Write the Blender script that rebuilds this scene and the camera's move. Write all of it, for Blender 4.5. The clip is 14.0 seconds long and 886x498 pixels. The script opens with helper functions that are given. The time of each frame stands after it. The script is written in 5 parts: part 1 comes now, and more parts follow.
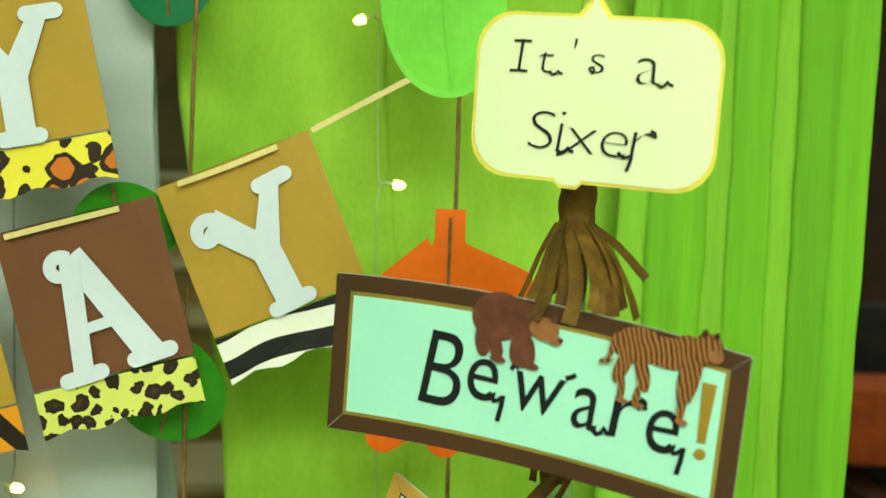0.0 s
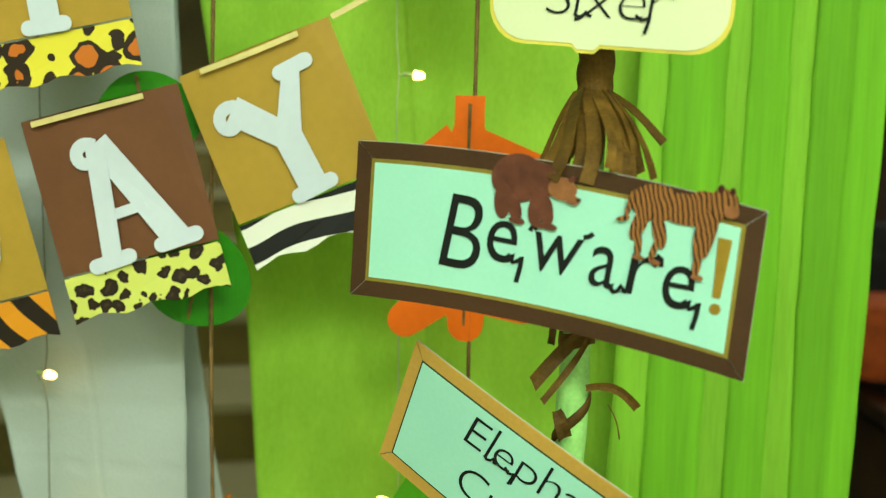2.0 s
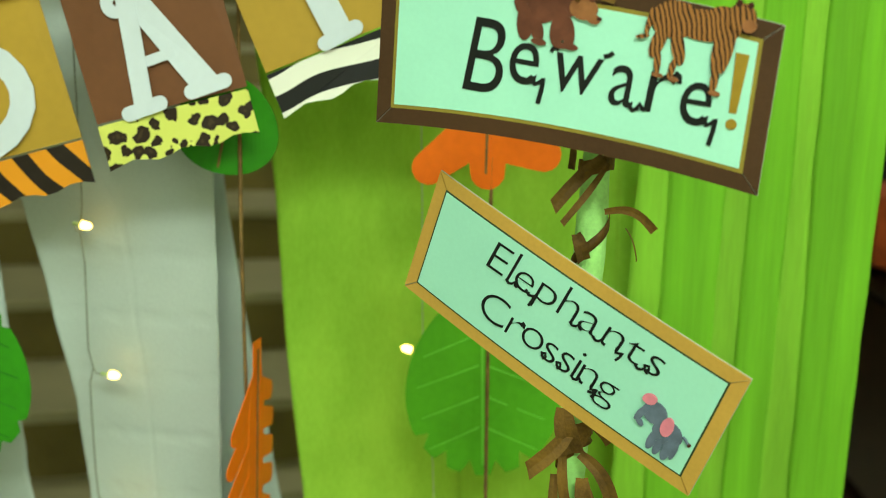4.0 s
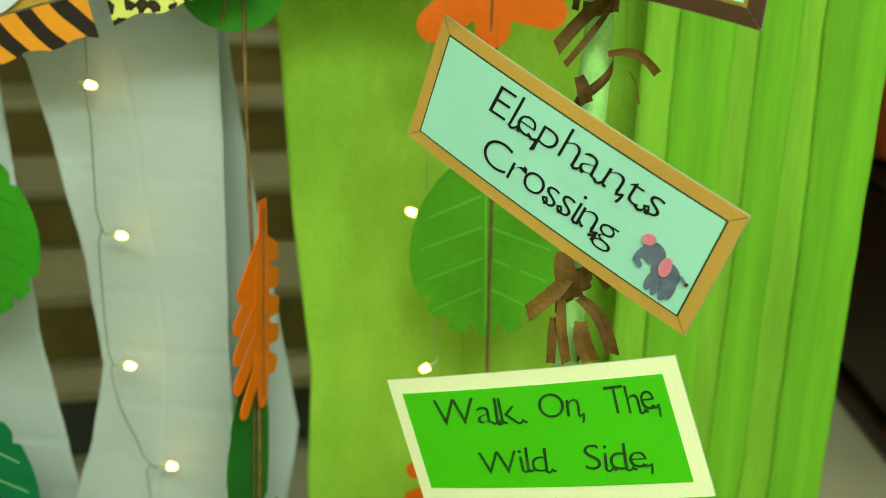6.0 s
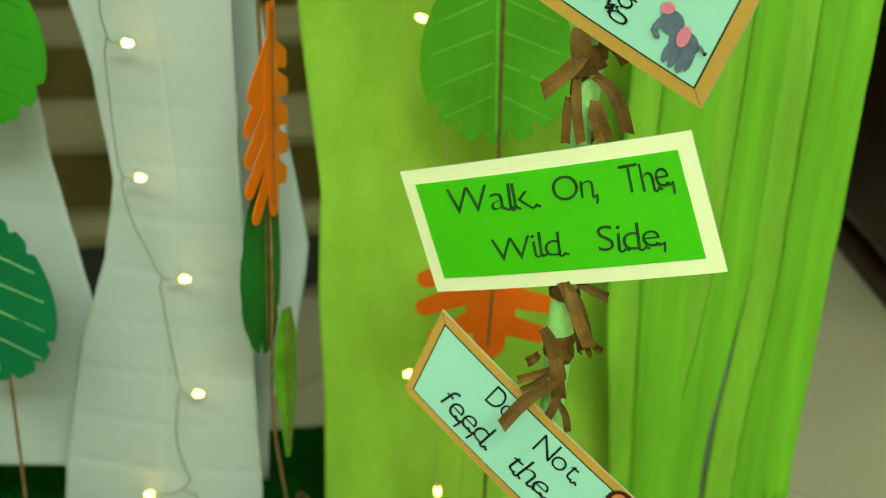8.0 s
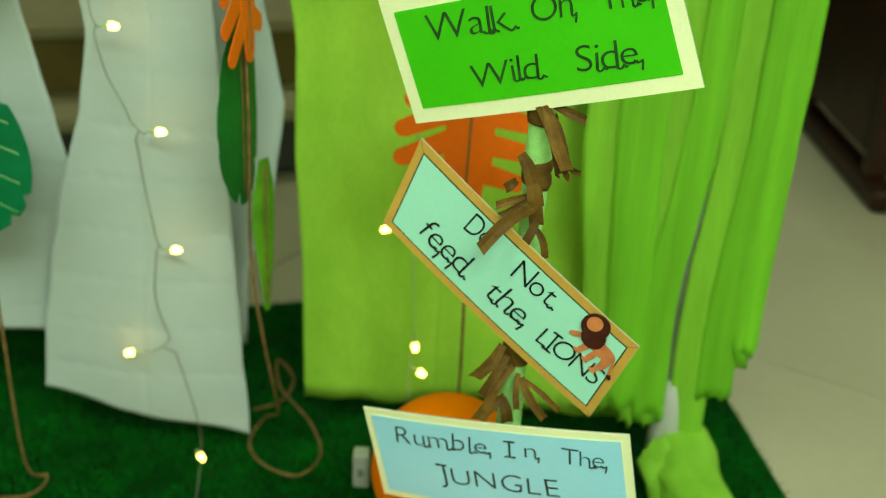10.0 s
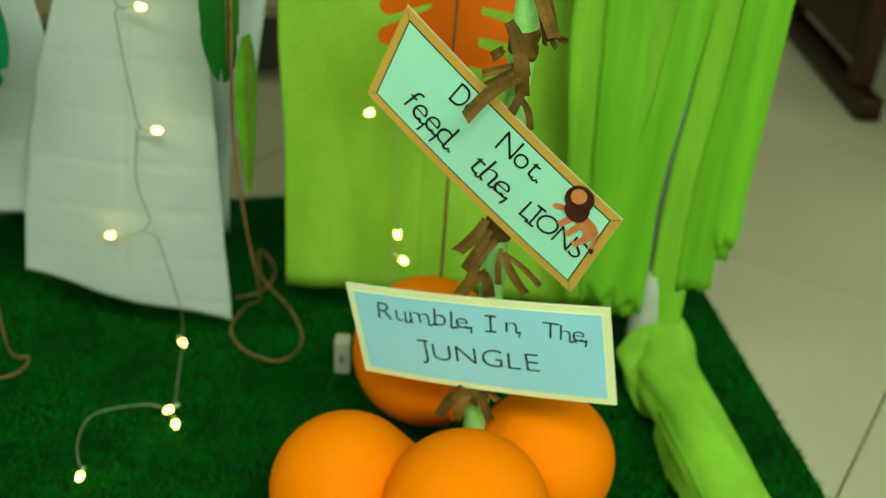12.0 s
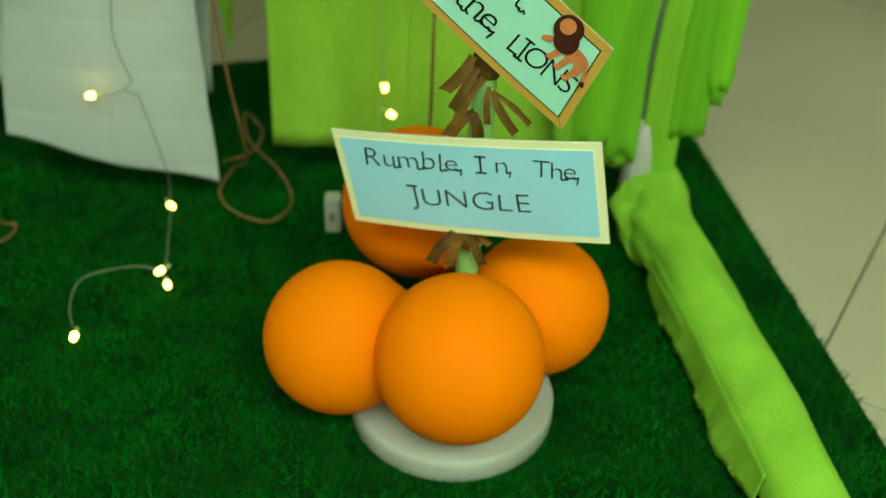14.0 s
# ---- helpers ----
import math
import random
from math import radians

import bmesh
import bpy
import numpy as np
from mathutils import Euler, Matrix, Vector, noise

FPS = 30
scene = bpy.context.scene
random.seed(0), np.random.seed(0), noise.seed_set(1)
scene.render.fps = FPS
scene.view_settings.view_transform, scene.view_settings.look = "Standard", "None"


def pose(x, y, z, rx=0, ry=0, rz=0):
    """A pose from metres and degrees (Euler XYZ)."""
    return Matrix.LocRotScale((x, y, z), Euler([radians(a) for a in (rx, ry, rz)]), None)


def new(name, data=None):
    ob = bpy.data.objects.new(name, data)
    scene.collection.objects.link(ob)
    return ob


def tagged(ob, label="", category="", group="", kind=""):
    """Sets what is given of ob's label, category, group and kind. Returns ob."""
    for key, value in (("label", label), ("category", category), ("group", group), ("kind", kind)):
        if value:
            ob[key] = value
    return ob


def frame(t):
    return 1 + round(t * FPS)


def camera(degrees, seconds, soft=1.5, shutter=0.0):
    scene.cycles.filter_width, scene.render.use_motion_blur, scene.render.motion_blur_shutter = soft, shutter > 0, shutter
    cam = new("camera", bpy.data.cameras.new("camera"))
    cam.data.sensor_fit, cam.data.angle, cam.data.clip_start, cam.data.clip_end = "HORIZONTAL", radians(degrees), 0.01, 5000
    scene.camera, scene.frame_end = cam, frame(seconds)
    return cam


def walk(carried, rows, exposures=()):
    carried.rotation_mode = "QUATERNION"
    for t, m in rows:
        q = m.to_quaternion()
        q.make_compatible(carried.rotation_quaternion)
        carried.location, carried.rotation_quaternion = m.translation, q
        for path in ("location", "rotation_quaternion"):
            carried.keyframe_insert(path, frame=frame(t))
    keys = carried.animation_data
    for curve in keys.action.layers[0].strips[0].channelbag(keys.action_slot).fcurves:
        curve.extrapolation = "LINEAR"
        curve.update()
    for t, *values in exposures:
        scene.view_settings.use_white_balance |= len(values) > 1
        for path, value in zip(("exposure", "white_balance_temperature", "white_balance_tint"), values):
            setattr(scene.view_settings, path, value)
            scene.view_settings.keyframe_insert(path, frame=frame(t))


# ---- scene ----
cam = camera(45.5, 14.0, soft=0.9)
METRES, EYE, TILT, LEAN, TURN = 0.45, 1.27, -3.0, -2.0, 0.0
ROWS = [
    (0.0, 0.0, 0.0, 0.0, 0.0, 0.0, -0.0),
    (0.5, 0.0021, -0.0021, -0.027, 0.3, -0.47, -0.11),
    (1.0, 0.0008, -0.0112, -0.0624, 0.22, -1.23, -0.41),
    (1.5, 0.0, -0.0213, -0.0917, 0.53, -2.34, 0.05),
    (2.0, 0.0014, -0.0313, -0.1202, 1.12, -3.08, 0.35),
    (2.5, 0.0006, -0.0485, -0.1574, 1.15, -3.93, -0.17),
    (5.0, -0.0004, -0.1213, -0.3291, 2.85, -10.3, 0.83),
    (5.5, 0.0032, -0.1254, -0.3573, 2.99, -11.54, 0.6),
    (6.0, 0.0123, -0.1323, -0.3788, 2.86, -12.38, 0.11),
    (6.5, 0.0152, -0.1475, -0.4124, 2.64, -12.84, -0.38),
    (7.0, 0.0051, -0.1722, -0.4784, 2.98, -14.61, -1.28),
    (7.5, 0.005, -0.18, -0.5263, 3.01, -16.66, -1.36),
    (8.0, -0.0102, -0.1766, -0.5574, 2.87, -18.7, 0.21),
    (8.5, -0.0108, -0.1885, -0.5968, 2.43, -19.76, 0.7),
    (11.0, -0.0252, -0.2861, -0.7907, 0.81, -25.4, -1.0),
    (11.5, -0.0189, -0.2892, -0.8088, 0.76, -26.51, -1.19),
    (12.0, -0.0224, -0.2902, -0.8243, 0.86, -27.11, -1.31),
    (12.5, -0.0173, -0.2952, -0.8464, 0.11, -28.46, 0.16),
    (13.0, -0.0129, -0.2987, -0.8747, -0.11, -30.36, 0.79),
    (13.5, -0.0119, -0.2995, -0.9002, -0.06, -31.74, 0.42),
    (14.0, -0.0098, -0.2985, -0.9224, -0.18, -33.37, -0.13),
]
walk(cam, [(t, pose(0, 0, EYE, TILT, LEAN, TURN) @ pose(METRES * x, METRES * y, METRES * z, 90 + pitch, roll, yaw)) for t, x, y, z, yaw, pitch, roll in ROWS],
     exposures=[(0.0, 0.0, 6500, 10), (3.5, 0.0, 6500, 9), (8.5, 0.0, 6500, 6), (11.0, 0.0, 6500, 0), (11.7, 0.0, 6500, 0), (12.5, -0.10, 6500, 0), (13.3, 0.0, 6500, 0), (14.0, -0.10, 6500, 0)])
cam.data.dof.use_dof = True
cam.data.dof.focus_distance = 0.85
cam.data.dof.aperture_fstop = 4.2

# ---- world and light ----
world = bpy.data.worlds.new("room_dusk")
scene.world = world
world.use_nodes = True
world.node_tree.nodes["Background"].inputs[0].default_value = (0.8, 0.9, 1.0, 1)
world.node_tree.nodes["Background"].inputs[1].default_value = 0.05


def ceiling_lamp(name, x, y, z, sx, sy, watts, colour):
    lamp = bpy.data.lights.new(name, "AREA")
    lamp.shape, lamp.size, lamp.size_y, lamp.energy, lamp.color = "RECTANGLE", sx, sy, watts, colour
    ob = new(name, lamp)
    ob.matrix_world = pose(x, y, z, 0, 0, 0)
    return ob


ceiling_lamp("lamp_front", 0.7, -1.55, 2.72, 1.7, 0.9, 104, (0.85, 1.0, 0.80))
# added fills without a known source: one for the left side, one for the stairs
ceiling_lamp("fill_side", -1.0, -0.9, 2.72, 1.2, 0.6, 26, (0.85, 1.0, 0.80))
ceiling_lamp("fill_back", 0.9, 3.4, 2.72, 1.2, 0.6, 26, (0.88, 1.0, 0.76))

# ---- materials ----


def material(name, colour, rough=0.6, metal=0.0, var=0.12, scale=8.0, fine=120.0, bump=0.15, rand=0.0,
             tint=None, stretch=1.0, through_light=0.0, spec=0.22, coords="Object"):
    """A surface with two scales of variation and a fine relief."""
    m = bpy.data.materials.new(name)
    m.use_nodes = True
    nt = m.node_tree
    nodes, links = nt.nodes, nt.links
    b = nodes["Principled BSDF"]
    tc = nodes.new("ShaderNodeTexCoord")
    big, small = nodes.new("ShaderNodeTexNoise"), nodes.new("ShaderNodeTexNoise")
    big.inputs["Scale"].default_value, small.inputs["Scale"].default_value = scale, fine
    big.inputs["Detail"].default_value, small.inputs["Detail"].default_value = 3, 2
    grain = nodes.new("ShaderNodeMapping")
    grain.inputs["Scale"].default_value = (1, 1, stretch)
    links.new(tc.outputs[coords], grain.inputs["Vector"])
    for n in (big, small):
        links.new(grain.outputs["Vector"], n.inputs["Vector"])
    add = nodes.new("ShaderNodeMath")
    add.operation = "MULTIPLY_ADD"
    links.new(small.outputs["Fac"], add.inputs[0])
    add.inputs[1].default_value = 0.4
    links.new(big.outputs["Fac"], add.inputs[2])
    ramp = nodes.new("ShaderNodeValToRGB")
    dark = [c * (1 - var * 1.6) for c in colour]
    lite = list(tint) if tint else [min(1, c * (1 + var)) for c in colour]
    ramp.color_ramp.elements[0].position, ramp.color_ramp.elements[1].position = 0.45, 0.95
    ramp.color_ramp.elements[0].color = (*dark, 1)
    ramp.color_ramp.elements[1].color = (*lite, 1)
    links.new(add.outputs[0], ramp.inputs["Fac"])
    out = ramp.outputs["Color"]
    if rand:
        info = nodes.new("ShaderNodeObjectInfo")
        mr = nodes.new("ShaderNodeMapRange")
        mr.inputs["To Min"].default_value, mr.inputs["To Max"].default_value = 1 - rand, 1 + rand
        links.new(info.outputs["Random"], mr.inputs["Value"])
        hsv = nodes.new("ShaderNodeHueSaturation")
        links.new(mr.outputs["Result"], hsv.inputs["Value"])
        links.new(out, hsv.inputs["Color"])
        out = hsv.outputs["Color"]
    links.new(out, b.inputs["Base Color"])
    b.inputs["Roughness"].default_value, b.inputs["Metallic"].default_value = rough, metal
    b.inputs["Specular IOR Level"].default_value = spec
    if bump:
        bp = nodes.new("ShaderNodeBump")
        bp.inputs["Strength"].default_value, bp.inputs["Distance"].default_value = bump, 0.002
        links.new(small.outputs["Fac"], bp.inputs["Height"])
        links.new(bp.outputs["Normal"], b.inputs["Normal"])
    if through_light:
        tr, mix = nodes.new("ShaderNodeBsdfTranslucent"), nodes.new("ShaderNodeMixShader")
        links.new(out, tr.inputs["Color"])
        mix.inputs[0].default_value = through_light
        links.new(b.outputs[0], mix.inputs[1])
        links.new(tr.outputs[0], mix.inputs[2])
        links.new(mix.outputs[0], nodes["Material Output"].inputs["Surface"])
    return m


def glow(name, colour, strength):
    m = bpy.data.materials.new(name)
    m.use_nodes = True
    b = m.node_tree.nodes["Principled BSDF"]
    b.inputs["Base Color"].default_value = (*colour, 1)
    b.inputs["Emission Color"].default_value = (*colour, 1)
    b.inputs["Emission Strength"].default_value = strength
    return m


def spotted(name, ground, spot, heart, scale, inner, outer):
    """Printed big-cat spots: dark rings round a coloured heart."""
    m = material(name, ground, 0.5, var=0.05, bump=0.05)
    nodes, links = m.node_tree.nodes, m.node_tree.links
    b = nodes["Principled BSDF"]
    tc = [n for n in nodes if n.bl_idname == "ShaderNodeTexCoord"][0]
    warp = nodes.new("ShaderNodeTexNoise")
    warp.inputs["Scale"].default_value = scale * 1.3
    links.new(tc.outputs["Object"], warp.inputs["Vector"])
    mixv = nodes.new("ShaderNodeMix")
    mixv.data_type = "VECTOR"
    mixv.inputs["Factor"].default_value = 0.016
    links.new(tc.outputs["Object"], mixv.inputs["A"])
    links.new(warp.outputs["Color"], mixv.inputs["B"])
    vo = nodes.new("ShaderNodeTexVoronoi")
    vo.inputs["Scale"].default_value = scale
    vo.inputs["Randomness"].default_value = 0.75
    links.new(mixv.outputs["Result"], vo.inputs["Vector"])
    ramp = nodes.new("ShaderNodeValToRGB")
    ramp.color_ramp.interpolation = "CONSTANT"
    e = ramp.color_ramp.elements
    e[0].position, e[0].color = 0.0, (*heart, 1)
    e[1].position, e[1].color = inner, (*spot, 1)
    last = e.new(outer)
    last.color = (*ground, 1)
    links.new(vo.outputs["Distance"], ramp.inputs["Fac"])
    links.new(ramp.outputs["Color"], b.inputs["Base Color"])
    return m


def striped(name, light, dark, scale, cut, turn=0.0):
    """Printed stripes that waver and break."""
    m = material(name, light, 0.5, var=0.05, bump=0.05)
    nodes, links = m.node_tree.nodes, m.node_tree.links
    b = nodes["Principled BSDF"]
    tc = [n for n in nodes if n.bl_idname == "ShaderNodeTexCoord"][0]
    mp = nodes.new("ShaderNodeMapping")
    mp.inputs["Rotation"].default_value = (0, radians(turn), 0)
    links.new(tc.outputs["Object"], mp.inputs["Vector"])
    wave = nodes.new("ShaderNodeTexWave")
    wave.bands_direction = "X"
    wave.inputs["Scale"].default_value = scale
    wave.inputs["Distortion"].default_value = 5.0
    wave.inputs["Detail"].default_value = 1.5
    wave.inputs["Detail Scale"].default_value = 0.7
    links.new(mp.outputs["Vector"], wave.inputs["Vector"])
    ramp = nodes.new("ShaderNodeValToRGB")
    ramp.color_ramp.interpolation = "CONSTANT"
    ramp.color_ramp.elements[0].color = (*dark, 1)
    ramp.color_ramp.elements[1].position, ramp.color_ramp.elements[1].color = cut, (*light, 1)
    links.new(wave.outputs["Fac"], ramp.inputs["Fac"])
    links.new(ramp.outputs["Color"], b.inputs["Base Color"])
    return m


BROWN_FRAME = material("brown_card", (0.065, 0.030, 0.013), 0.45, var=0.12, fine=300)
GOLD_FRAME = material("gold_card", (0.56, 0.33, 0.065), 0.5, var=0.08, fine=300)
CREAM_FRAME = material("cream_card", (0.80, 0.84, 0.52), 0.5, var=0.04, fine=300)
MINT = material("mint_card", (0.37, 0.76, 0.62), 0.4, var=0.03, fine=300, bump=0.05)
BLUE_CARD = material("pale_blue_card", (0.336, 0.693, 0.9), 0.4, var=0.04, fine=300, bump=0.05)
GREEN_CARD = material("bright_green_card", (0.06, 0.50, 0.005), 0.4, var=0.05, fine=300, bump=0.05)
PALE_CARD = material("pale_yellow_card", (0.72, 0.79, 0.51), 0.4, var=0.03, fine=300, bump=0.05)
YELLOW_EDGE = material("yellow_marker", (0.72, 0.62, 0.10), 0.5, var=0.15)
OLIVE_LINE = material("olive_marker", (0.26, 0.20, 0.03), 0.5, var=0.15)
DARK_LINE = material("dark_green_marker", (0.04, 0.07, 0.03), 0.5, var=0.15)
INK = material("black_ink", (0.008, 0.010, 0.009), 0.6, var=0.2, bump=0.05)
GREEN_INK = material("grey_green_ink", (0.02, 0.075, 0.015), 0.4, var=0.3, scale=60)
BLUE_INK = material("grey_blue_ink", (0.03, 0.05, 0.055), 0.4, var=0.3, scale=60)
TAN_INK = material("tan_ink", (0.30, 0.19, 0.02), 0.4, var=0.15)
PAPER_BROWN = material("brown_crepe_paper", (0.112, 0.056, 0.007), 0.65, var=0.25, scale=45, fine=400, bump=0.35, rand=0.35,
                       tint=(0.185, 0.098, 0.013), through_light=0.12)
POLE_GREEN = material("pale_green_crepe", (0.33, 0.68, 0.20), 0.6, var=0.15, scale=40, fine=300, bump=0.3)
PANEL_GREEN = material("green_crepe_panel", (0.355, 0.70, 0.052), 0.75, var=0.07, scale=16, fine=260, bump=0.2, stretch=0.45,
                       tint=(0.46, 0.80, 0.08), through_light=0.25, spec=0.25)
STRIP_PALE = material("pale_crepe_strip", (0.295, 0.645, 0.046), 0.7, var=0.12, scale=30, fine=300, bump=0.2, stretch=0.1, rand=0.06,
                      through_light=0.3, spec=0.25)
STRIP_GREEN = material("green_crepe_strip", (0.200, 0.545, 0.025), 0.7, var=0.12, scale=40, fine=300, bump=0.2, stretch=0.05, rand=0.10,
                       through_light=0.25, spec=0.25)
FOOT_GREEN = material("pale_green_wrapping", (0.24, 0.52, 0.040), 0.75, var=0.14, scale=14, fine=260, bump=0.25, spec=0.2)
WHITE_CLOTH = material("white_nonwoven_cloth", (0.52, 0.60, 0.575), 0.8, var=0.06, scale=5, fine=350, bump=0.25,
                       through_light=0.2, spec=0.2)
LEAF_GREEN = material("green_leaf_paper", (0.030, 0.245, 0.006), 0.5, var=0.12, scale=12, bump=0.08)
LEAF_MID = material("mid_green_leaf_paper", (0.095, 0.41, 0.014), 0.5, var=0.12, scale=12, bump=0.08)
LEAF_LIGHT = material("light_green_leaf_paper", (0.17, 0.60, 0.05), 0.5, var=0.10, scale=12, bump=0.08)
LEAF_TEAL = material("dark_teal_leaf_paper", (0.004, 0.145, 0.048), 0.5, var=0.12, scale=12, bump=0.08)
LEAF_DARK = material("dark_green_leaf_paper", (0.010, 0.13, 0.018), 0.5, var=0.15, scale=12, bump=0.08)
LEAF_LANCE = material("olive_green_leaf_paper", (0.10, 0.29, 0.012), 0.5, var=0.2, scale=20, bump=0.08)
LEAF_ORANGE = material("orange_leaf_paper", (0.86, 0.155, 0.004), 0.5, var=0.08, scale=12, bump=0.08)
TWINE = material("jute_twine", (0.22, 0.13, 0.045), 0.85, var=0.3, scale=60, fine=500, bump=0.6)
RIBBON = material("cream_ribbon", (0.66, 0.55, 0.22), 0.45, var=0.1)
BALLOON = material("orange_balloon", (0.93, 0.218, 0.0004), 0.65, var=0.03, scale=14, fine=900, bump=0.02, spec=0.06, through_light=0.10)
WHITE_PLASTIC = material("white_plastic", (0.39, 0.415, 0.36), 0.4, var=0.06, scale=12, bump=0.04)
GRASS = material("artificial_grass", (0.002, 0.102, 0.0036), 0.7, var=0.3, scale=9, fine=60, bump=0.2,
                 tint=(0.0045, 0.150, 0.006), spec=0.06)
GRASS_BASE = material("grass_backing", (0.002, 0.040, 0.003), 0.9, var=0.4, scale=20, fine=90, bump=0.5, spec=0.1)
TILE = material("beige_floor_tile", (0.395, 0.37, 0.255), 0.30, var=0.05, scale=3, fine=40, bump=0.02)
GROUT = material("grey_grout", (0.22, 0.20, 0.14), 0.9, var=0.2)
TREAD = material("pale_stone_tread", (0.40, 0.36, 0.22), 0.35, var=0.1, scale=5, bump=0.05)
# olive brown, with the shade on the upright faces put into the colour
RISER = material("olive_brown_riser", (0.20, 0.155, 0.050), 0.4, var=0.2, scale=5, bump=0.05)
BLACK_STONE = material("black_stone_riser", (0.060, 0.064, 0.060), 0.4, var=0.2, scale=9, bump=0.05)
WALL_PAINT = material("cream_wall_paint", (0.62, 0.60, 0.48), 0.8, var=0.05, scale=2, fine=80)
DARK_PAINT = material("olive_brown_wall_paint", (0.15, 0.12, 0.045), 0.5, var=0.3, scale=4)
CEIL_PAINT = material("white_ceiling_paint", (0.78, 0.78, 0.72), 0.9, var=0.03, scale=2, fine=80)
DARK_WOOD = material("dark_varnished_wood", (0.030, 0.011, 0.005), 0.4, var=0.35, scale=14, fine=90)
BLACK_CLOTH = material("black_upholstery", (0.012, 0.012, 0.013), 0.8, var=0.3, scale=20)
ORANGE_CLOTH = material("rust_orange_fabric", (0.28, 0.048, 0.007), 0.8, var=0.2, scale=30)
FLAG_GOLD = material("mustard_card", (0.43, 0.27, 0.035), 0.5, var=0.06, scale=12, bump=0.05)
FLAG_BROWN = material("chestnut_card", (0.155, 0.062, 0.026), 0.5, var=0.08, scale=12, bump=0.05)
LETTER_WHITE = material("white_card", (0.60, 0.67, 0.76), 0.5, var=0.04, bump=0.03)
BACK_CARD = material("grey_card_back", (0.46, 0.47, 0.40), 0.7, var=0.06)
LEOPARD = spotted("yellow_leopard_print", (0.62, 0.66, 0.14), (0.022, 0.012, 0.006), (0.05, 0.03, 0.012), 62, 0.15, 0.44)
JAGUAR = spotted("orange_jaguar_print", (0.76, 0.66, 0.05), (0.025, 0.013, 0.006), (0.56, 0.15, 0.012), 34, 0.34, 0.52)
ZEBRA = striped("zebra_print", (0.80, 0.80, 0.72), (0.012, 0.012, 0.012), 9, 0.5, 105)
TIGER = striped("tiger_print", (0.70, 0.27, 0.012), (0.016, 0.010, 0.006), 10, 0.48, 50)
SHAPE_BROWN = material("reddish_brown_paper", (0.135, 0.045, 0.026), 0.4, var=0.2, scale=60)
SHAPE_TAN = material("tan_paper", (0.30, 0.12, 0.045), 0.4, var=0.2, scale=60)
SHAPE_STRIPE = striped("tan_striped_paper", (0.33, 0.135, 0.034), (0.03, 0.014, 0.008), 105, 0.34, 12)
SHAPE_GREY = material("blue_grey_paper", (0.13, 0.17, 0.24), 0.4, var=0.2, scale=80)
SHAPE_PINK = material("pink_paper", (0.78, 0.24, 0.33), 0.4, var=0.1, scale=80)
SHAPE_MANE = material("dark_maroon_paper", (0.060, 0.016, 0.010), 0.4, var=0.25, scale=80)
SHAPE_ORANGE = material("terracotta_paper", (0.60, 0.21, 0.075), 0.4, var=0.15, scale=80)
WIRE = material("clear_wire", (0.40, 0.55, 0.22), 0.3, var=0.1)
WIRE_GREY = material("grey_wire", (0.20, 0.22, 0.17), 0.5, var=0.1)
LED = glow("warm_led", (1.0, 0.60, 0.13), 10.0)
LAMP_FACE = glow("lamp_diffuser", (1.0, 0.97, 0.9), 2.0)

# ---- building helpers ----


def base_world(ob):
    m = ob.matrix_basis.copy()
    return base_world(ob.parent) @ ob.matrix_parent_inverse @ m if ob.parent else m


def thing(name, at, label, category, group="", kind=""):
    """An Empty at the base of a thing, which carries its parts."""
    ob = new(name)
    ob.empty_display_size = 0.02
    ob.matrix_basis = pose(*at)
    return tagged(ob, label, category, group, kind)


def part(name, bm, mat, parent=None, label="", smooth=False):
    """Links a bmesh, in world metres, as one mesh object under a thing or a part."""
    me = bpy.data.meshes.new(name)
    bmesh.ops.recalc_face_normals(bm, faces=bm.faces)
    bm.to_mesh(me)
    bm.free()
    me.materials.append(mat)
    if smooth:
        for p in me.polygons:
            p.use_smooth = True
    ob = new(name, me)
    if parent:
        ob.parent = parent
        ob.matrix_parent_inverse = base_world(parent).inverted()
    return tagged(ob, label)


def box(x0, x1, y0, y1, z0, z1, bevel=0.0, m=None):
    bm = bmesh.new()
    bmesh.ops.create_cube(bm, size=1)
    bmesh.ops.transform(bm, matrix=Matrix.Translation(((x0 + x1) / 2, (y0 + y1) / 2, (z0 + z1) / 2)) @ Matrix.Diagonal((x1 - x0, y1 - y0, z1 - z0, 1)), verts=bm.verts)
    if bevel:
        bmesh.ops.bevel(bm, geom=bm.edges[:], offset=bevel, segments=2, affect="EDGES", profile=0.6)
    if m:
        bmesh.ops.transform(bm, matrix=m, verts=bm.verts)
    return bm


def plate(outline, z0, z1, place, bm=None):
    """A flat piece with thickness from an outline in (u, v); place turns (u, v, z) into the world."""
    bm = bm or bmesh.new()
    top = [bm.verts.new(place(u, v, z1)) for u, v in outline]
    low = [bm.verts.new(place(u, v, z0)) for u, v in outline]
    faces = [bm.faces.new(top), bm.faces.new(low[::-1])]
    n = len(outline)
    for i in range(n):
        bm.faces.new((top[i], low[i], low[(i + 1) % n], top[(i + 1) % n]))
    bmesh.ops.triangulate(bm, faces=faces)
    return bm


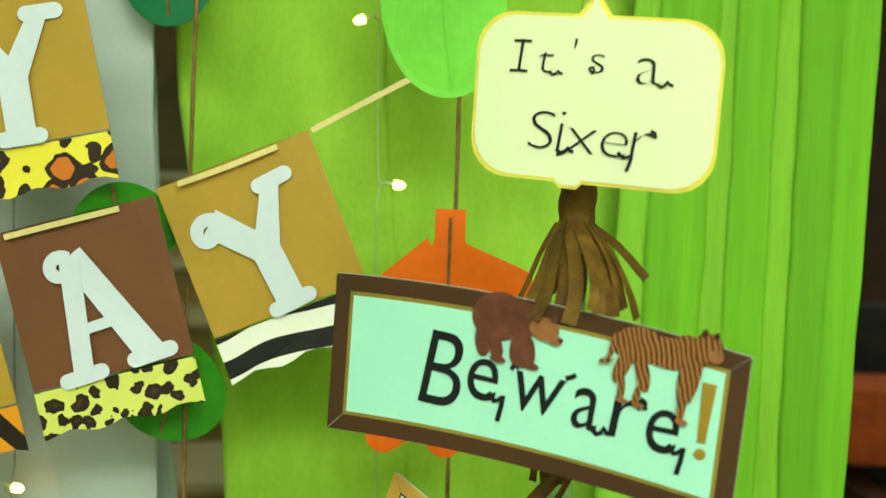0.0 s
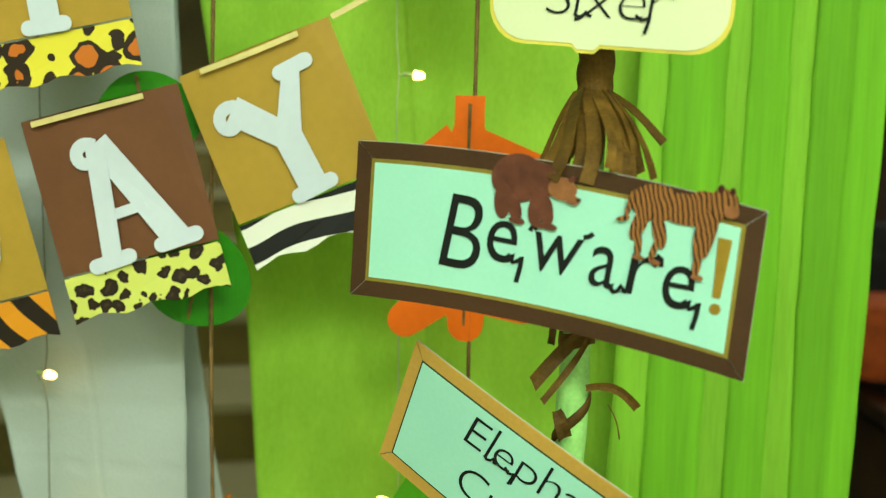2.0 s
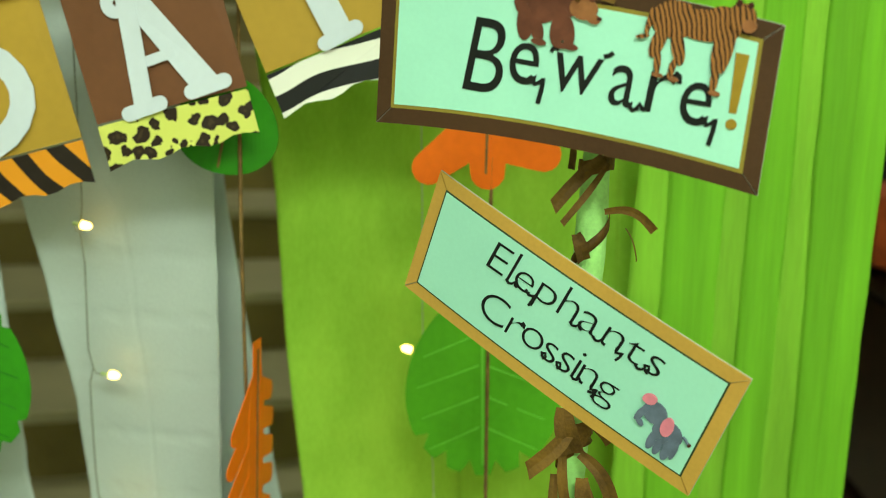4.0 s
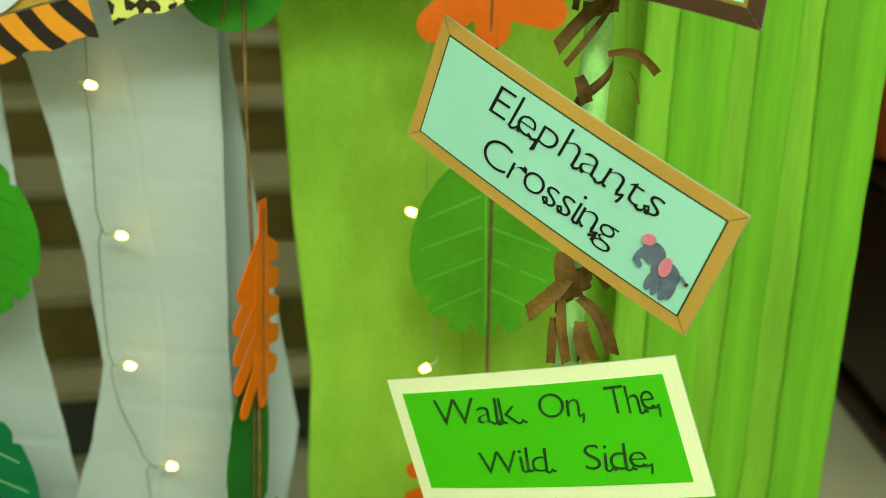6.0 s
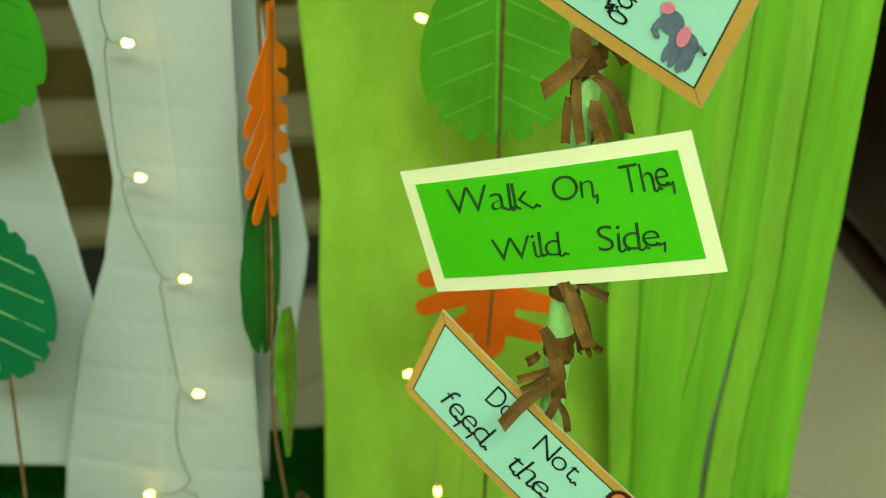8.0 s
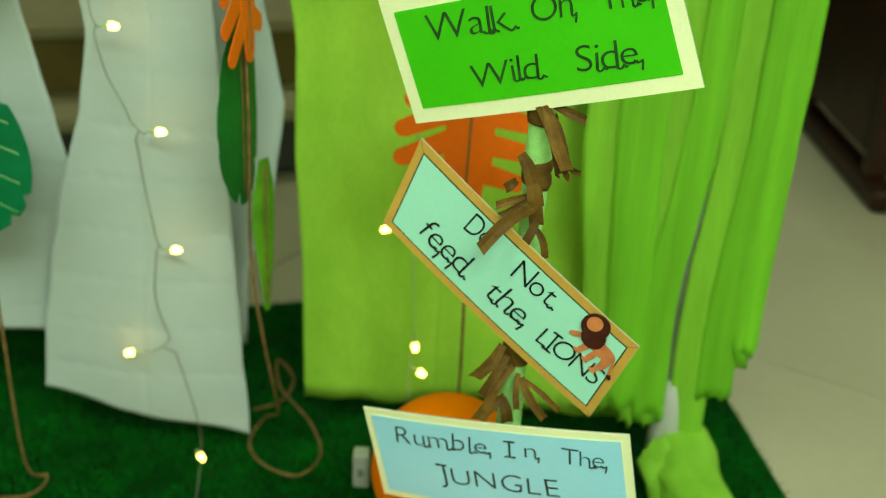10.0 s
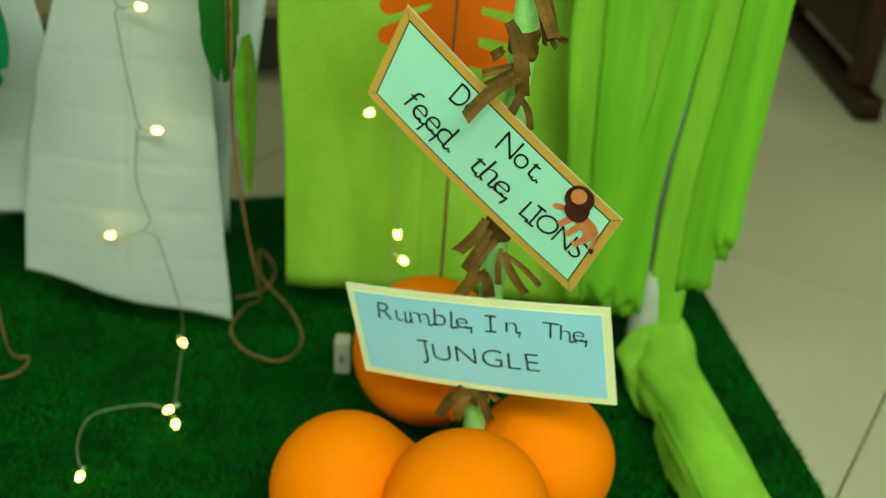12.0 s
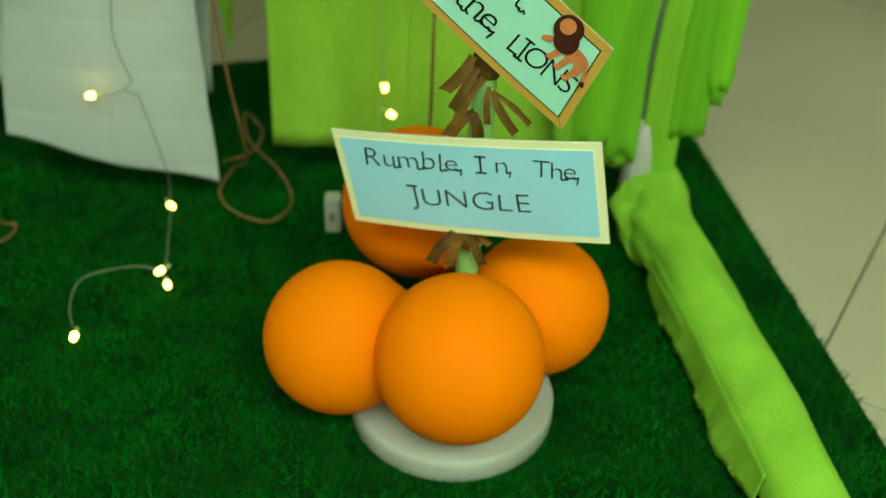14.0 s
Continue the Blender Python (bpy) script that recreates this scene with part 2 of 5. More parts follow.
def smooth_line(points, steps=6):
    """A soft line through some points."""
    p = [Vector(q) for q in points]
    p = [p[0] * 2 - p[1], *p, p[-1] * 2 - p[-2]]
    out = []
    for i in range(1, len(p) - 2):
        for k in range(steps):
            t = k / steps
            out.append(0.5 * (2 * p[i] + (p[i + 1] - p[i - 1]) * t + (2 * p[i - 1] - 5 * p[i] + 4 * p[i + 1] - p[i + 2]) * t * t
                              + (3 * p[i] - p[i - 1] - 3 * p[i + 1] + p[i + 2]) * t ** 3))
    return out + [p[-2]]


def tube(points, radius, sides=6, bm=None, twist=0.0):
    """A round string or rod along points; radius may be a function of 0..1."""
    bm = bm or bmesh.new()
    rings = []
    n = len(points)
    for i, p in enumerate(points):
        way = (Vector(points[min(i + 1, n - 1)]) - Vector(points[max(i - 1, 0)])).normalized()
        side = way.cross((0.13, 0.21, 1.0) if abs(way.z) < 0.9 else (1.0, 0.1, 0.0)).normalized()
        up = way.cross(side)
        r = radius(i / (n - 1)) if callable(radius) else radius
        rings.append([bm.verts.new(Vector(p) + r * (math.cos(a) * side + math.sin(a) * up))
                      for a in (2 * math.pi * k / sides + twist * i for k in range(sides))])
    for a, b in zip(rings, rings[1:]):
        for k in range(sides):
            bm.faces.new((a[k], a[(k + 1) % sides], b[(k + 1) % sides], b[k]))
    bm.faces.new(rings[0][::-1])
    bm.faces.new(rings[-1])
    return bm


def ellipse(u, v, a, b, n=24, turn=0.0, bumps=0.0):
    c, s = math.cos(radians(turn)), math.sin(radians(turn))
    out = []
    for k in range(n):
        t = 2 * math.pi * k / n
        r = 1 + bumps * math.sin(7 * t)
        x, y = a * r * math.cos(t), b * r * math.sin(t)
        out.append((u + x * c - y * s, v + x * s + y * c))
    return out


def sheet(nu, nv, f, thick, bm=None):
    """A cloth-like sheet: f(u, v) for u, v in 0..1 gives the place; it has a back and closed rims."""
    bm = bm or bmesh.new()
    front = [[f(i / nu, j / nv) for i in range(nu + 1)] for j in range(nv + 1)]
    fv = [[bm.verts.new(p) for p in row] for row in front]
    bv = [[bm.verts.new(p + Vector((0, thick, 0))) for p in row] for row in front]
    for j in range(nv):
        for i in range(nu):
            bm.faces.new((fv[j][i], fv[j][i + 1], fv[j + 1][i + 1], fv[j + 1][i]))
            bm.faces.new((bv[j][i], bv[j + 1][i], bv[j + 1][i + 1], bv[j][i + 1]))
    for i in range(nu):
        bm.faces.new((fv[0][i], bv[0][i], bv[0][i + 1], fv[0][i + 1]))
        bm.faces.new((fv[nv][i], fv[nv][i + 1], bv[nv][i + 1], bv[nv][i]))
    for j in range(nv):
        bm.faces.new((fv[j][0], fv[j + 1][0], bv[j + 1][0], bv[j][0]))
        bm.faces.new((fv[j][nu], bv[j][nu], bv[j + 1][nu], fv[j + 1][nu]))
    return bm


def letters(text, weight):
    """Vertices and faces of writing in the built-in font, one em high, flat and slightly raised."""
    cu = bpy.data.curves.new("writing", "FONT")
    cu.body, cu.offset, cu.extrude, cu.resolution_u = text, weight, 0.02, 5
    ob = bpy.data.objects.new("writing", cu)
    scene.collection.objects.link(ob)
    deps = bpy.context.evaluated_depsgraph_get()
    me = bpy.data.meshes.new_from_object(ob.evaluated_get(deps))
    bm = bmesh.new()
    bm.from_mesh(me)
    bpy.data.objects.remove(ob)
    bpy.data.curves.remove(cu)
    bpy.data.meshes.remove(me)
    return bm


# ---- the room ----
X0, X1, Y0, Y1, TOP = -2.6, 2.6, -2.4, 5.4, 2.76
slab = part("floor", box(X0 - 0.3, X1 + 0.3, Y0 - 0.3, Y1 + 0.3, -0.2, -0.006), GROUT)
tagged(slab, "beige ceramic tile floor with thin grey joints", "floor", kind="structure")
ceiling = part("ceiling", box(X0 - 0.15, X1 + 0.15, Y0 - 0.15, Y1 + 0.15, TOP, TOP + 0.12), CEIL_PAINT)
tagged(ceiling, "plain white painted ceiling", "ceiling", kind="structure")
for nm, b, mt, lb in (("wall_south", (X0, X1, Y0 - 0.15, Y0), WALL_PAINT, "plain cream painted wall"),
                      ("wall_north", (X0, X1, Y1, Y1 + 0.15), DARK_PAINT, "plain olive brown wall behind the stairs"),
                      ("wall_west", (X0 - 0.15, X0, Y0, Y1), WALL_PAINT, "plain cream painted wall"),
                      ("wall_east", (X1, X1 + 0.15, Y0, Y1), WALL_PAINT, "plain cream painted wall")):
    tagged(part(nm, box(*b, -0.2, TOP), mt), lb, "wall", kind="structure")

# assumed fixtures, out of view, one above each area light
for lx, ly, hx, hy in ((0.7, -1.55, 0.85, 0.45), (-1.0, -0.9, 0.6, 0.3), (0.9, 3.4, 0.6, 0.3)):
    light = thing("ceiling_light", (lx, ly, TOP), "white rectangular ceiling light panel on the ceiling", "ceiling light", "ceiling lights")
    part("frame", box(lx - hx - 0.03, lx + hx + 0.03, ly - hy - 0.03, ly + hy + 0.03, TOP - 0.022, TOP, 0.004), WHITE_PLASTIC, light)
    part("diffuser", box(lx - hx, lx + hx, ly - hy, ly + hy, TOP - 0.027, TOP - 0.0225), LAMP_FACE, light, "glowing white diffuser")

# stairs that climb away behind the decoration
STAIR = pose(-0.30, 2.226, 0, 0, 0, 16.8)
stairs = thing("stairs", (-0.30, 2.226, 0), "stone stairs with pale treads, olive brown risers and one black riser", "stairs", kind="structure")
RISE = 0.165
GOES = [0.0, 0.17, 0.58, 1.02, 1.40, 1.76, 2.10, 2.42, 3.3]
for i in range(8):
    x_end, g0, g1 = 0.74 + 0.08 * i, GOES[i], GOES[i + 1]
    part("riser", box(-2.1, x_end, g0, g0 + 0.02, i * RISE, (i + 1) * RISE - 0.03, m=STAIR), BLACK_STONE if i == 0 else RISER, stairs)
    part("tread", box(-2.1, x_end, g0 - 0.018, g1 + 0.02, (i + 1) * RISE - 0.03, (i + 1) * RISE, 0.006, m=STAIR), TREAD, stairs)
    part("side_block", box(x_end - 0.03, x_end - 0.003, g0 + 0.021, g1 + 0.02, 0, (i + 1) * RISE - 0.031, m=STAIR), RISER, stairs)

# dark furniture seen past the edge of the streamers
chair = thing("armchair", (1.19, 2.45, 0), "dark varnished wooden armchair with black seat and rust orange cushion", "armchair")
for cx in (0.99, 1.49):
    part("runner", box(cx - 0.03, cx + 0.03, 2.10, 2.86, 0.0, 0.055, 0.012), DARK_WOOD, chair)
    for cy in (2.2, 2.75):
        part("leg", box(cx - 0.025, cx + 0.025, cy - 0.025, cy + 0.025, 0.056, 0.60, 0.008), DARK_WOOD, chair)
    part("armrest", box(cx - 0.04, cx + 0.04, 2.10, 2.82, 0.601, 0.64, 0.014), DARK_WOOD, chair)
part("seat", box(1.016, 1.464, 2.14, 2.8, 0.34, 0.46, 0.03), BLACK_CLOTH, chair)
part("backrest", box(1.016, 1.464, 2.72, 2.84, 0.461, 1.02, 0.03), BLACK_CLOTH, chair)
part("side_panel", box(0.97, 0.989, 2.24, 2.72, 0.10, 0.58, 0.004), DARK_WOOD, chair)
pillow = part("cushion", box(0.92, 1.36, 2.42, 2.66, 0.66, 0.86, 0.06), ORANGE_CLOTH)
tagged(pillow, "rust orange cushion lying on the armchair arm", "cushion")
cabinet = thing("cabinet", (1.35, 3.5, 0), "tall dark brown wooden cabinet against the back of the room", "cabinet")
part("body", box(0.72, 2.1, 3.22, 3.75, 0.08, 2.1, 0.01), DARK_WOOD, cabinet)
part("plinth", box(0.76, 2.06, 3.26, 3.74, 0.0, 0.079), BLACK_CLOTH, cabinet)
for k in range(3):
    door = part("door", box(0.735 + 0.455 * k, 1.175 + 0.455 * k, 3.197, 3.218, 0.11, 2.07, 0.005), DARK_WOOD, cabinet)
    part("handle", box(1.13 + 0.455 * k, 1.145 + 0.455 * k, 3.17, 3.196, 0.95, 1.12, 0.003), WIRE_GREY, door, "grey metal handle")

# ---- artificial grass mat ----
MAT = [(0.674, -0.42), (0.454, 1.335), (0.25, 1.70), (-1.35, 1.27), (-1.35, -0.6)]
mat = part("grass_mat", plate(MAT, 0.0, 0.006, lambda u, v, z: Vector((u, v, z))), GRASS_BASE)
tagged(mat, "dark green artificial grass mat lying on the tiles", "grass mat")


def in_mat(x, y):
    return all((bx - ax) * (y - ay) - (by - ay) * (x - ax) > 0 for (ax, ay), (bx, by) in zip(MAT, MAT[1:] + MAT[:1]))


rng = np.random.default_rng(4)


def blades(count, x0, x1, y0, y1, high, wide):
    px, py = rng.uniform(x0, x1, count), rng.uniform(y0, y1, count)
    keep = np.array([in_mat(a, b) for a, b in zip(px, py)])
    px, py = px[keep], py[keep]
    n = len(px)
    a = rng.uniform(0, 2 * np.pi, n)
    tip = rng.uniform(0, 2 * np.pi, n)
    h, lean = high * rng.uniform(0.5, 1.2, n), high * rng.uniform(0.2, 1.1, n)
    v = np.zeros((n, 3, 3))
    v[:, 0] = np.stack([px - np.cos(a) * wide, py - np.sin(a) * wide, np.full(n, 0.005)], 1)
    v[:, 1] = np.stack([px + np.cos(a) * wide, py + np.sin(a) * wide, np.full(n, 0.005)], 1)
    v[:, 2] = np.stack([px + np.cos(tip) * lean, py + np.sin(tip) * lean, 0.005 + h], 1)
    return v.reshape(-1, 3)


verts = np.concatenate([blades(150000, -0.85, 0.64, 0.3, 1.75, 0.0105, 0.0012), blades(20000, -1.35, 0.66, -0.5, 0.3, 0.0105, 0.002)])
me = bpy.data.meshes.new("grass_pile")
me.from_pydata(verts.tolist(), [], np.arange(len(verts)).reshape(-1, 3).tolist())
me.materials.append(GRASS)
pile = tagged(new("grass_pile", me), "short dark green plastic grass blades on the mat", "grass", kind="stuff")

# ---- backdrop: frame of pipes, crepe panels, cloths ----
HIGH = 1.78
frame_thing = thing("backdrop_frame", (0.34, 1.13, 0), "white plastic pipe frame that carries the party backdrop", "backdrop frame")
part("upright", tube([(0.313, 1.104, 0.0), (0.316, 1.102, 0.4), (0.338, 1.106, HIGH)], 0.012, 14), WHITE_PLASTIC, frame_thing, smooth=True)
part("elbow", tube([(0.315, 1.100, 0.0), (0.315, 1.100, 0.10), (0.315, 1.102, 0.17)], lambda t: 0.026 - 0.008 * t, 16), WHITE_PLASTIC, frame_thing, smooth=True)
part("upright", tube([(-1.3, 1.12, 0.0), (-1.3, 1.12, HIGH)], 0.017, 14), WHITE_PLASTIC, frame_thing, smooth=True)
part("crossbar", tube([(-1.33, 1.12, HIGH + 0.017), (0.5, 1.12, HIGH + 0.017)], 0.017, 14), WHITE_PLASTIC, frame_thing, smooth=True)


FOOT_LINE = [(0.336, 1.062, 0.050), (0.348, 0.97, 0.050), (0.375, 0.80, 0.049), (0.402, 0.60, 0.047), (0.425, 0.35, 0.046), (0.44, 0.05, 0.046)]


def wrapped_foot():
    """Paper wound round the foot pipe: smooth, with long soft folds on one flank and a loose open mouth."""
    path = smooth_line(FOOT_LINE, 40)
    bm = bmesh.new()
    rings, sides, n = [], 72, len(path)
    for i, p in enumerate(path):
        t = i / (n - 1)
        mouth = max(0, 1 - t * 8) ** 1.5
        flank = max(0, 1 - t * 2.2)
        r0 = 0.0465 + 0.010 * mouth - 0.006 * t + 0.003 * noise.noise((t * 5, 3, 1))
        ring = []
        for k in range(sides):
            a = 2 * math.pi * k / sides
            r = r0 + 0.0045 * noise.noise((1.3 * math.cos(a), 1.3 * math.sin(a), t * 7)) + 0.0014 * abs(math.sin(a * 1.5 - t * 16)) ** 6
            side = max(0, math.cos(a - 2.5))
            r += flank * side * 0.0034 * math.sin(a * 7 + t * 14 + 1.5 * noise.noise((t * 9, 2, 2)))
            r += 0.0010 * mouth * math.sin(a * 7 + 2 * noise.noise((a, 1, 8)))
            z = max(0.007, p.z + 0.85 * r * math.sin(a) - 0.004)
            back = mouth * (0.012 * noise.noise((2.2 * math.cos(a), 2.2 * math.sin(a), 7)) + 0.007 * noise.noise((9 * math.cos(a), 9 * math.sin(a), 3)))
            back += mouth * 0.045 * math.sin(a) + 0.012 * mouth * math.cos(a)
            ring.append(bm.verts.new((p.x + r * math.cos(a), p.y + back, z)))
        rings.append(ring)
    # the mouth turns inwards
    c = path[0]
    inner = []
    for shrink, deep in ((0.96, -0.004), (0.86, -0.045)):
        inner.insert(0, [bm.verts.new((c.x + (v.co.x - c.x) * shrink, v.co.y + deep, c.z + (v.co.z - c.z) * shrink)) for v in rings[0]])
    rings = inner + rings
    for a, b in zip(rings, rings[1:]):
        for k in range(sides):
            bm.faces.new((a[k], a[(k + 1) % sides], b[(k + 1) % sides], b[k]))
    bm.faces.new(rings[0][::-1])
    bm.faces.new(rings[-1])
    return bm


def loose_edge(y0, y1, out, seed):
    """A free paper edge that stands off the wrapped foot, torn along its rim."""
    def place(u, v):
        y = y0 + (y1 - y0) * u
        x = float(np.interp(-y, [-q[1] for q in FOOT_LINE], [q[0] for q in FOOT_LINE]))
        reach = (0.25 + 0.75 * math.sin(math.pi * min(1, u * 1.05)) ** 0.7) * (1 + 0.4 * noise.noise((seed, u * 9, 2)) + 0.15 * noise.noise((seed, u * 30, 5)))
        return Vector((x - 0.041 - out * v * reach, y, 0.066 - 0.048 * v + 0.004 * math.sin(u * 11 + seed) * v))
    return sheet(40, 6, place, 0.0007)


part("loose_paper", loose_edge(0.93, 0.70, 0.011, 1.7), FOOT_GREEN, frame_thing, "torn loose edge of the paper wrapping", smooth=True)
part("loose_paper", loose_edge(0.74, 0.56, 0.016, 4.2), FOOT_GREEN, frame_thing, "torn loose edge of the paper wrapping", smooth=True)
part("wrapped_foot", wrapped_foot(), FOOT_GREEN, frame_thing, "foot pipe wrapped in pale green crepe paper", smooth=True)


def line(points, z):
    """x along a list of (z, x), from the top down."""
    return float(np.interp(-z, [-p[0] for p in points], [p[1] for p in points]))


PANEL_L = [(1.8, -0.305), (1.37, -0.290), (1.0, -0.236), (0.8, -0.222), (0.6, -0.200), (0.45, -0.206), (0.3, -0.20), (0.06, -0.202)]


def panel_place(u, v):
    z = HIGH + 0.03 - v * (HIGH + 0.03 - 0.070 - 0.010 * math.sin(u * 5))
    xl = line(PANEL_L, z)
    x = xl + u * (0.335 - xl)
    y = 1.155 + 0.006 * math.sin(u * 16 + 0.8 * v) + 0.003 * math.sin(u * 37 + 2) * (0.4 + v) + 0.012 * noise.noise((x * 5, 0, z * 2.2)) - 0.02 * (1 - v) ** 3
    return Vector((x, y, z))


panel = thing("crepe_panel", (0.08, 1.155, 0.08), "pale green crepe paper panel hanging from the frame", "backdrop panel")
for u0, u1, dy in ((0.0, 0.36, 0.0), (0.352, 0.70, 0.0022), (0.692, 1.0, 0.0)):
    part("crepe_width", sheet(34, 70, lambda u, v, p=u0, q=u1, d=dy: panel_place(p + u * (q - p), v) + Vector((0, d, 0)), 0.0012), PANEL_GREEN, panel, smooth=True)

streamers = thing("streamer_curtain", (0.32, 1.07, 0.2), "bright green crepe paper streamers hanging side by side", "streamer curtain")


def streamer(way, w, y, low, seed):
    """One crepe strip; way gives x at the heights 1.8, 1.0, 0.5, 0.3 and 0.1 m."""
    run = list(zip((1.81, 1.0, 0.5, 0.3, 0.1), way))

    def place(u, v):
        z = HIGH + 0.03 - v * (HIGH + 0.03 - low - 0.022 * noise.noise((seed * 9, u * 5, 0)))
        n1 = noise.noise((seed * 3.1, z * 2.0, 0.3))
        n2 = noise.noise((seed * 5.7, z * 6.0, 1.3))
        c = (line(run, z - 0.05) + line(run, z) + line(run, z + 0.05)) / 3 + 0.003 * n1 + 0.0016 * n2
        k = w * (1 - 0.10 * n1 + (0.07 * noise.noise((seed, z * 16, 4)) if u in (0, 1) else 0))
        soft = 0.0022 * math.cos((u - 0.5 + 0.25 * n1) * 3.4) + 0.0010 * math.sin(u * 8 + seed * 2 + 3 * n1) + 0.0012 * noise.noise((u * 2.5, z * 9, seed))
        return Vector((c + (u - 0.5) * k, y - soft, z))
    return sheet(10, 80, place, 0.0006)


for k, (way, w, low, mt) in enumerate((
        ((0.225, 0.200, 0.186, 0.212, 0.226), 0.058, 0.120, STRIP_PALE),
        ((0.252, 0.235, 0.226, 0.236, 0.246), 0.060, 0.130, STRIP_GREEN),
        ((0.285, 0.272, 0.262, 0.262, 0.270), 0.054, 0.105, STRIP_PALE),
        ((0.314, 0.312, 0.303, 0.278, 0.282), 0.042, 0.118, STRIP_GREEN),
        ((0.348, 0.347, 0.349, 0.332, 0.338), 0.050, 0.062, STRIP_PALE),
        ((0.382, 0.381, 0.380, 0.364, 0.370), 0.046, 0.150, STRIP_GREEN),
        ((0.406, 0.402, 0.397, 0.382, 0.386), 0.046, 0.200, STRIP_GREEN),
        ((0.425, 0.407, 0.398, 0.394, 0.400), 0.038, 0.228, STRIP_GREEN))):
    part("streamer", streamer(way, w, 1.084 - 0.0050 * (k % 2), low, k * 1.7 + 0.37), mt, streamers, smooth=True)
part("streamer", streamer((0.335, 0.335, 0.330, 0.320, 0.320), 0.090, 1.1235, 0.16, 31.2), STRIP_GREEN, streamers, smooth=True)


def hanging(name, label, left, right, y, low_l, low_r, seed, nu=60, nv=260):
    def place(u, v):
        low = low_l + (low_r - low_l) * u + 0.002 * math.sin(u * 9 + seed)
        z = HIGH + 0.02 - v * (HIGH + 0.02 - low)
        xl, xr = line(left, z), line(right, z)
        x = xl + u * (xr - xl) + 0.002 * noise.noise((seed, z * 20, u * 3))
        yy = y + 0.004 * math.sin(u * 7 + seed + v) + 0.007 * noise.noise((x * 6 + seed, 1, z * 2.5)) + 0.0016 * max(0, math.sin(z * 90 + 0.6 * u)) ** 26 + 0.0014 * max(0, math.cos((u - 0.52) * 34)) ** 40 * (abs(u - 0.52) < 0.09)
        return Vector((x, yy, z))
    ob = part(name, sheet(nu, nv, place, 0.001), WHITE_CLOTH, smooth=True)
    return tagged(ob, label, "cloth panel", "white cloth panels")


hanging("white_cloth", "white thin cloth panel with pressed creases, hanging above grass",
        [(1.8, -0.62), (1.08, -0.60), (0.98, -0.505), (0.90, -0.485), (0.75, -0.452), (0.62, -0.440), (0.52, -0.458), (0.40, -0.498), (0.22, -0.538), (0.08, -0.556)],
        [(1.8, -0.302), (1.37, -0.300), (0.9, -0.287), (0.5, -0.283), (0.05, -0.268)], 1.085, 0.115, 0.052, 0.4)
hanging("white_cloth", "white thin cloth panel hanging at the side of the backdrop",
        [(1.8, -1.0), (0.1, -0.95)], [(1.8, -0.60), (1.0, -0.56), (0.65, -0.53), (0.45, -0.495), (0.3, -0.47), (0.15, -0.465)], 1.13, 0.17, 0.185, 2.1)
hanging("white_cloth", "narrow white cloth twisted behind the wider panel",
        [(1.8, -0.40), (0.1, -0.36)], [(1.8, -0.35), (0.98, -0.305), (0.80, -0.275), (0.64, -0.245), (0.5, -0.222), (0.36, -0.245), (0.25, -0.285), (0.15, -0.29)], 1.20, 0.16, 0.13, 4.0, 20, 40)

# ---- paper leaves on twine ----


def leaf_oval(w, h, notches=0):
    """Round leaf with a short point and, if wanted, slits cut in from its rim."""
    out, n = [], 72
    for k in range(n):
        t = 2 * math.pi * k / n
        r = 1.0
        if notches:
            c = (t / (2 * math.pi) * notches * 2) % 1.0
            r -= 0.16 * max(0, 1 - abs(c - 0.5) / 0.12) if 0.3 < math.cos(t + math.pi / 2) + 1.2 else 0
        out.append((w / 2 * r * math.sin(t) * (1 - 0.15 * math.cos(t)), h / 2 * r * math.cos(t)))
    return out


def finger(a, e, wa, we):
    """A finger from a to e with a round tip."""
    a, e = Vector(a), Vector(e)
    d = (e - a).normalized()
    n = Vector((-d.y, d.x))
    out = [a + n * wa, a - n * wa]
    out += [e - n * we * math.cos(t) + d * we * math.sin(t) for t in (math.pi * k / 8 for k in range(9))]
    return [tuple(p) for p in out]


def leaf_lobed(w, h, rows):
    """Long leaf: a spine with finger lobes to both sides, as a list of outlines."""
    parts = [[(-0.09 * w, 0.5 * h), (-0.09 * w, 0.38 * h), (-0.17 * w, 0.2 * h), (-0.17 * w, -0.30 * h), (-0.06 * w, -0.42 * h), (0.06 * w, -0.42 * h), (0.17 * w, -0.30 * h), (0.17 * w, 0.2 * h), (0.09 * w, 0.38 * h), (0.09 * w, 0.5 * h)]]
    wide = 0.26 * h / rows
    for k in range(rows):
        y = (0.30 - 0.56 * k / max(1, rows - 1)) * h
        reach = w * (0.46 - 0.10 * (k == rows - 1) - 0.06 * (k == 0))
        parts.append(finger((-0.05 * w, y), (-reach, y - 0.17 * h), wide * 1.15, wide * 0.85))
        parts.append(finger((0.05 * w, y - 0.03 * h), (reach, y - 0.10 * h), wide * 1.15, wide * 0.85))
    parts.append(finger((0, -0.25 * h), (0.01 * w, -0.44 * h), 0.13 * w, 0.11 * w))
    return parts


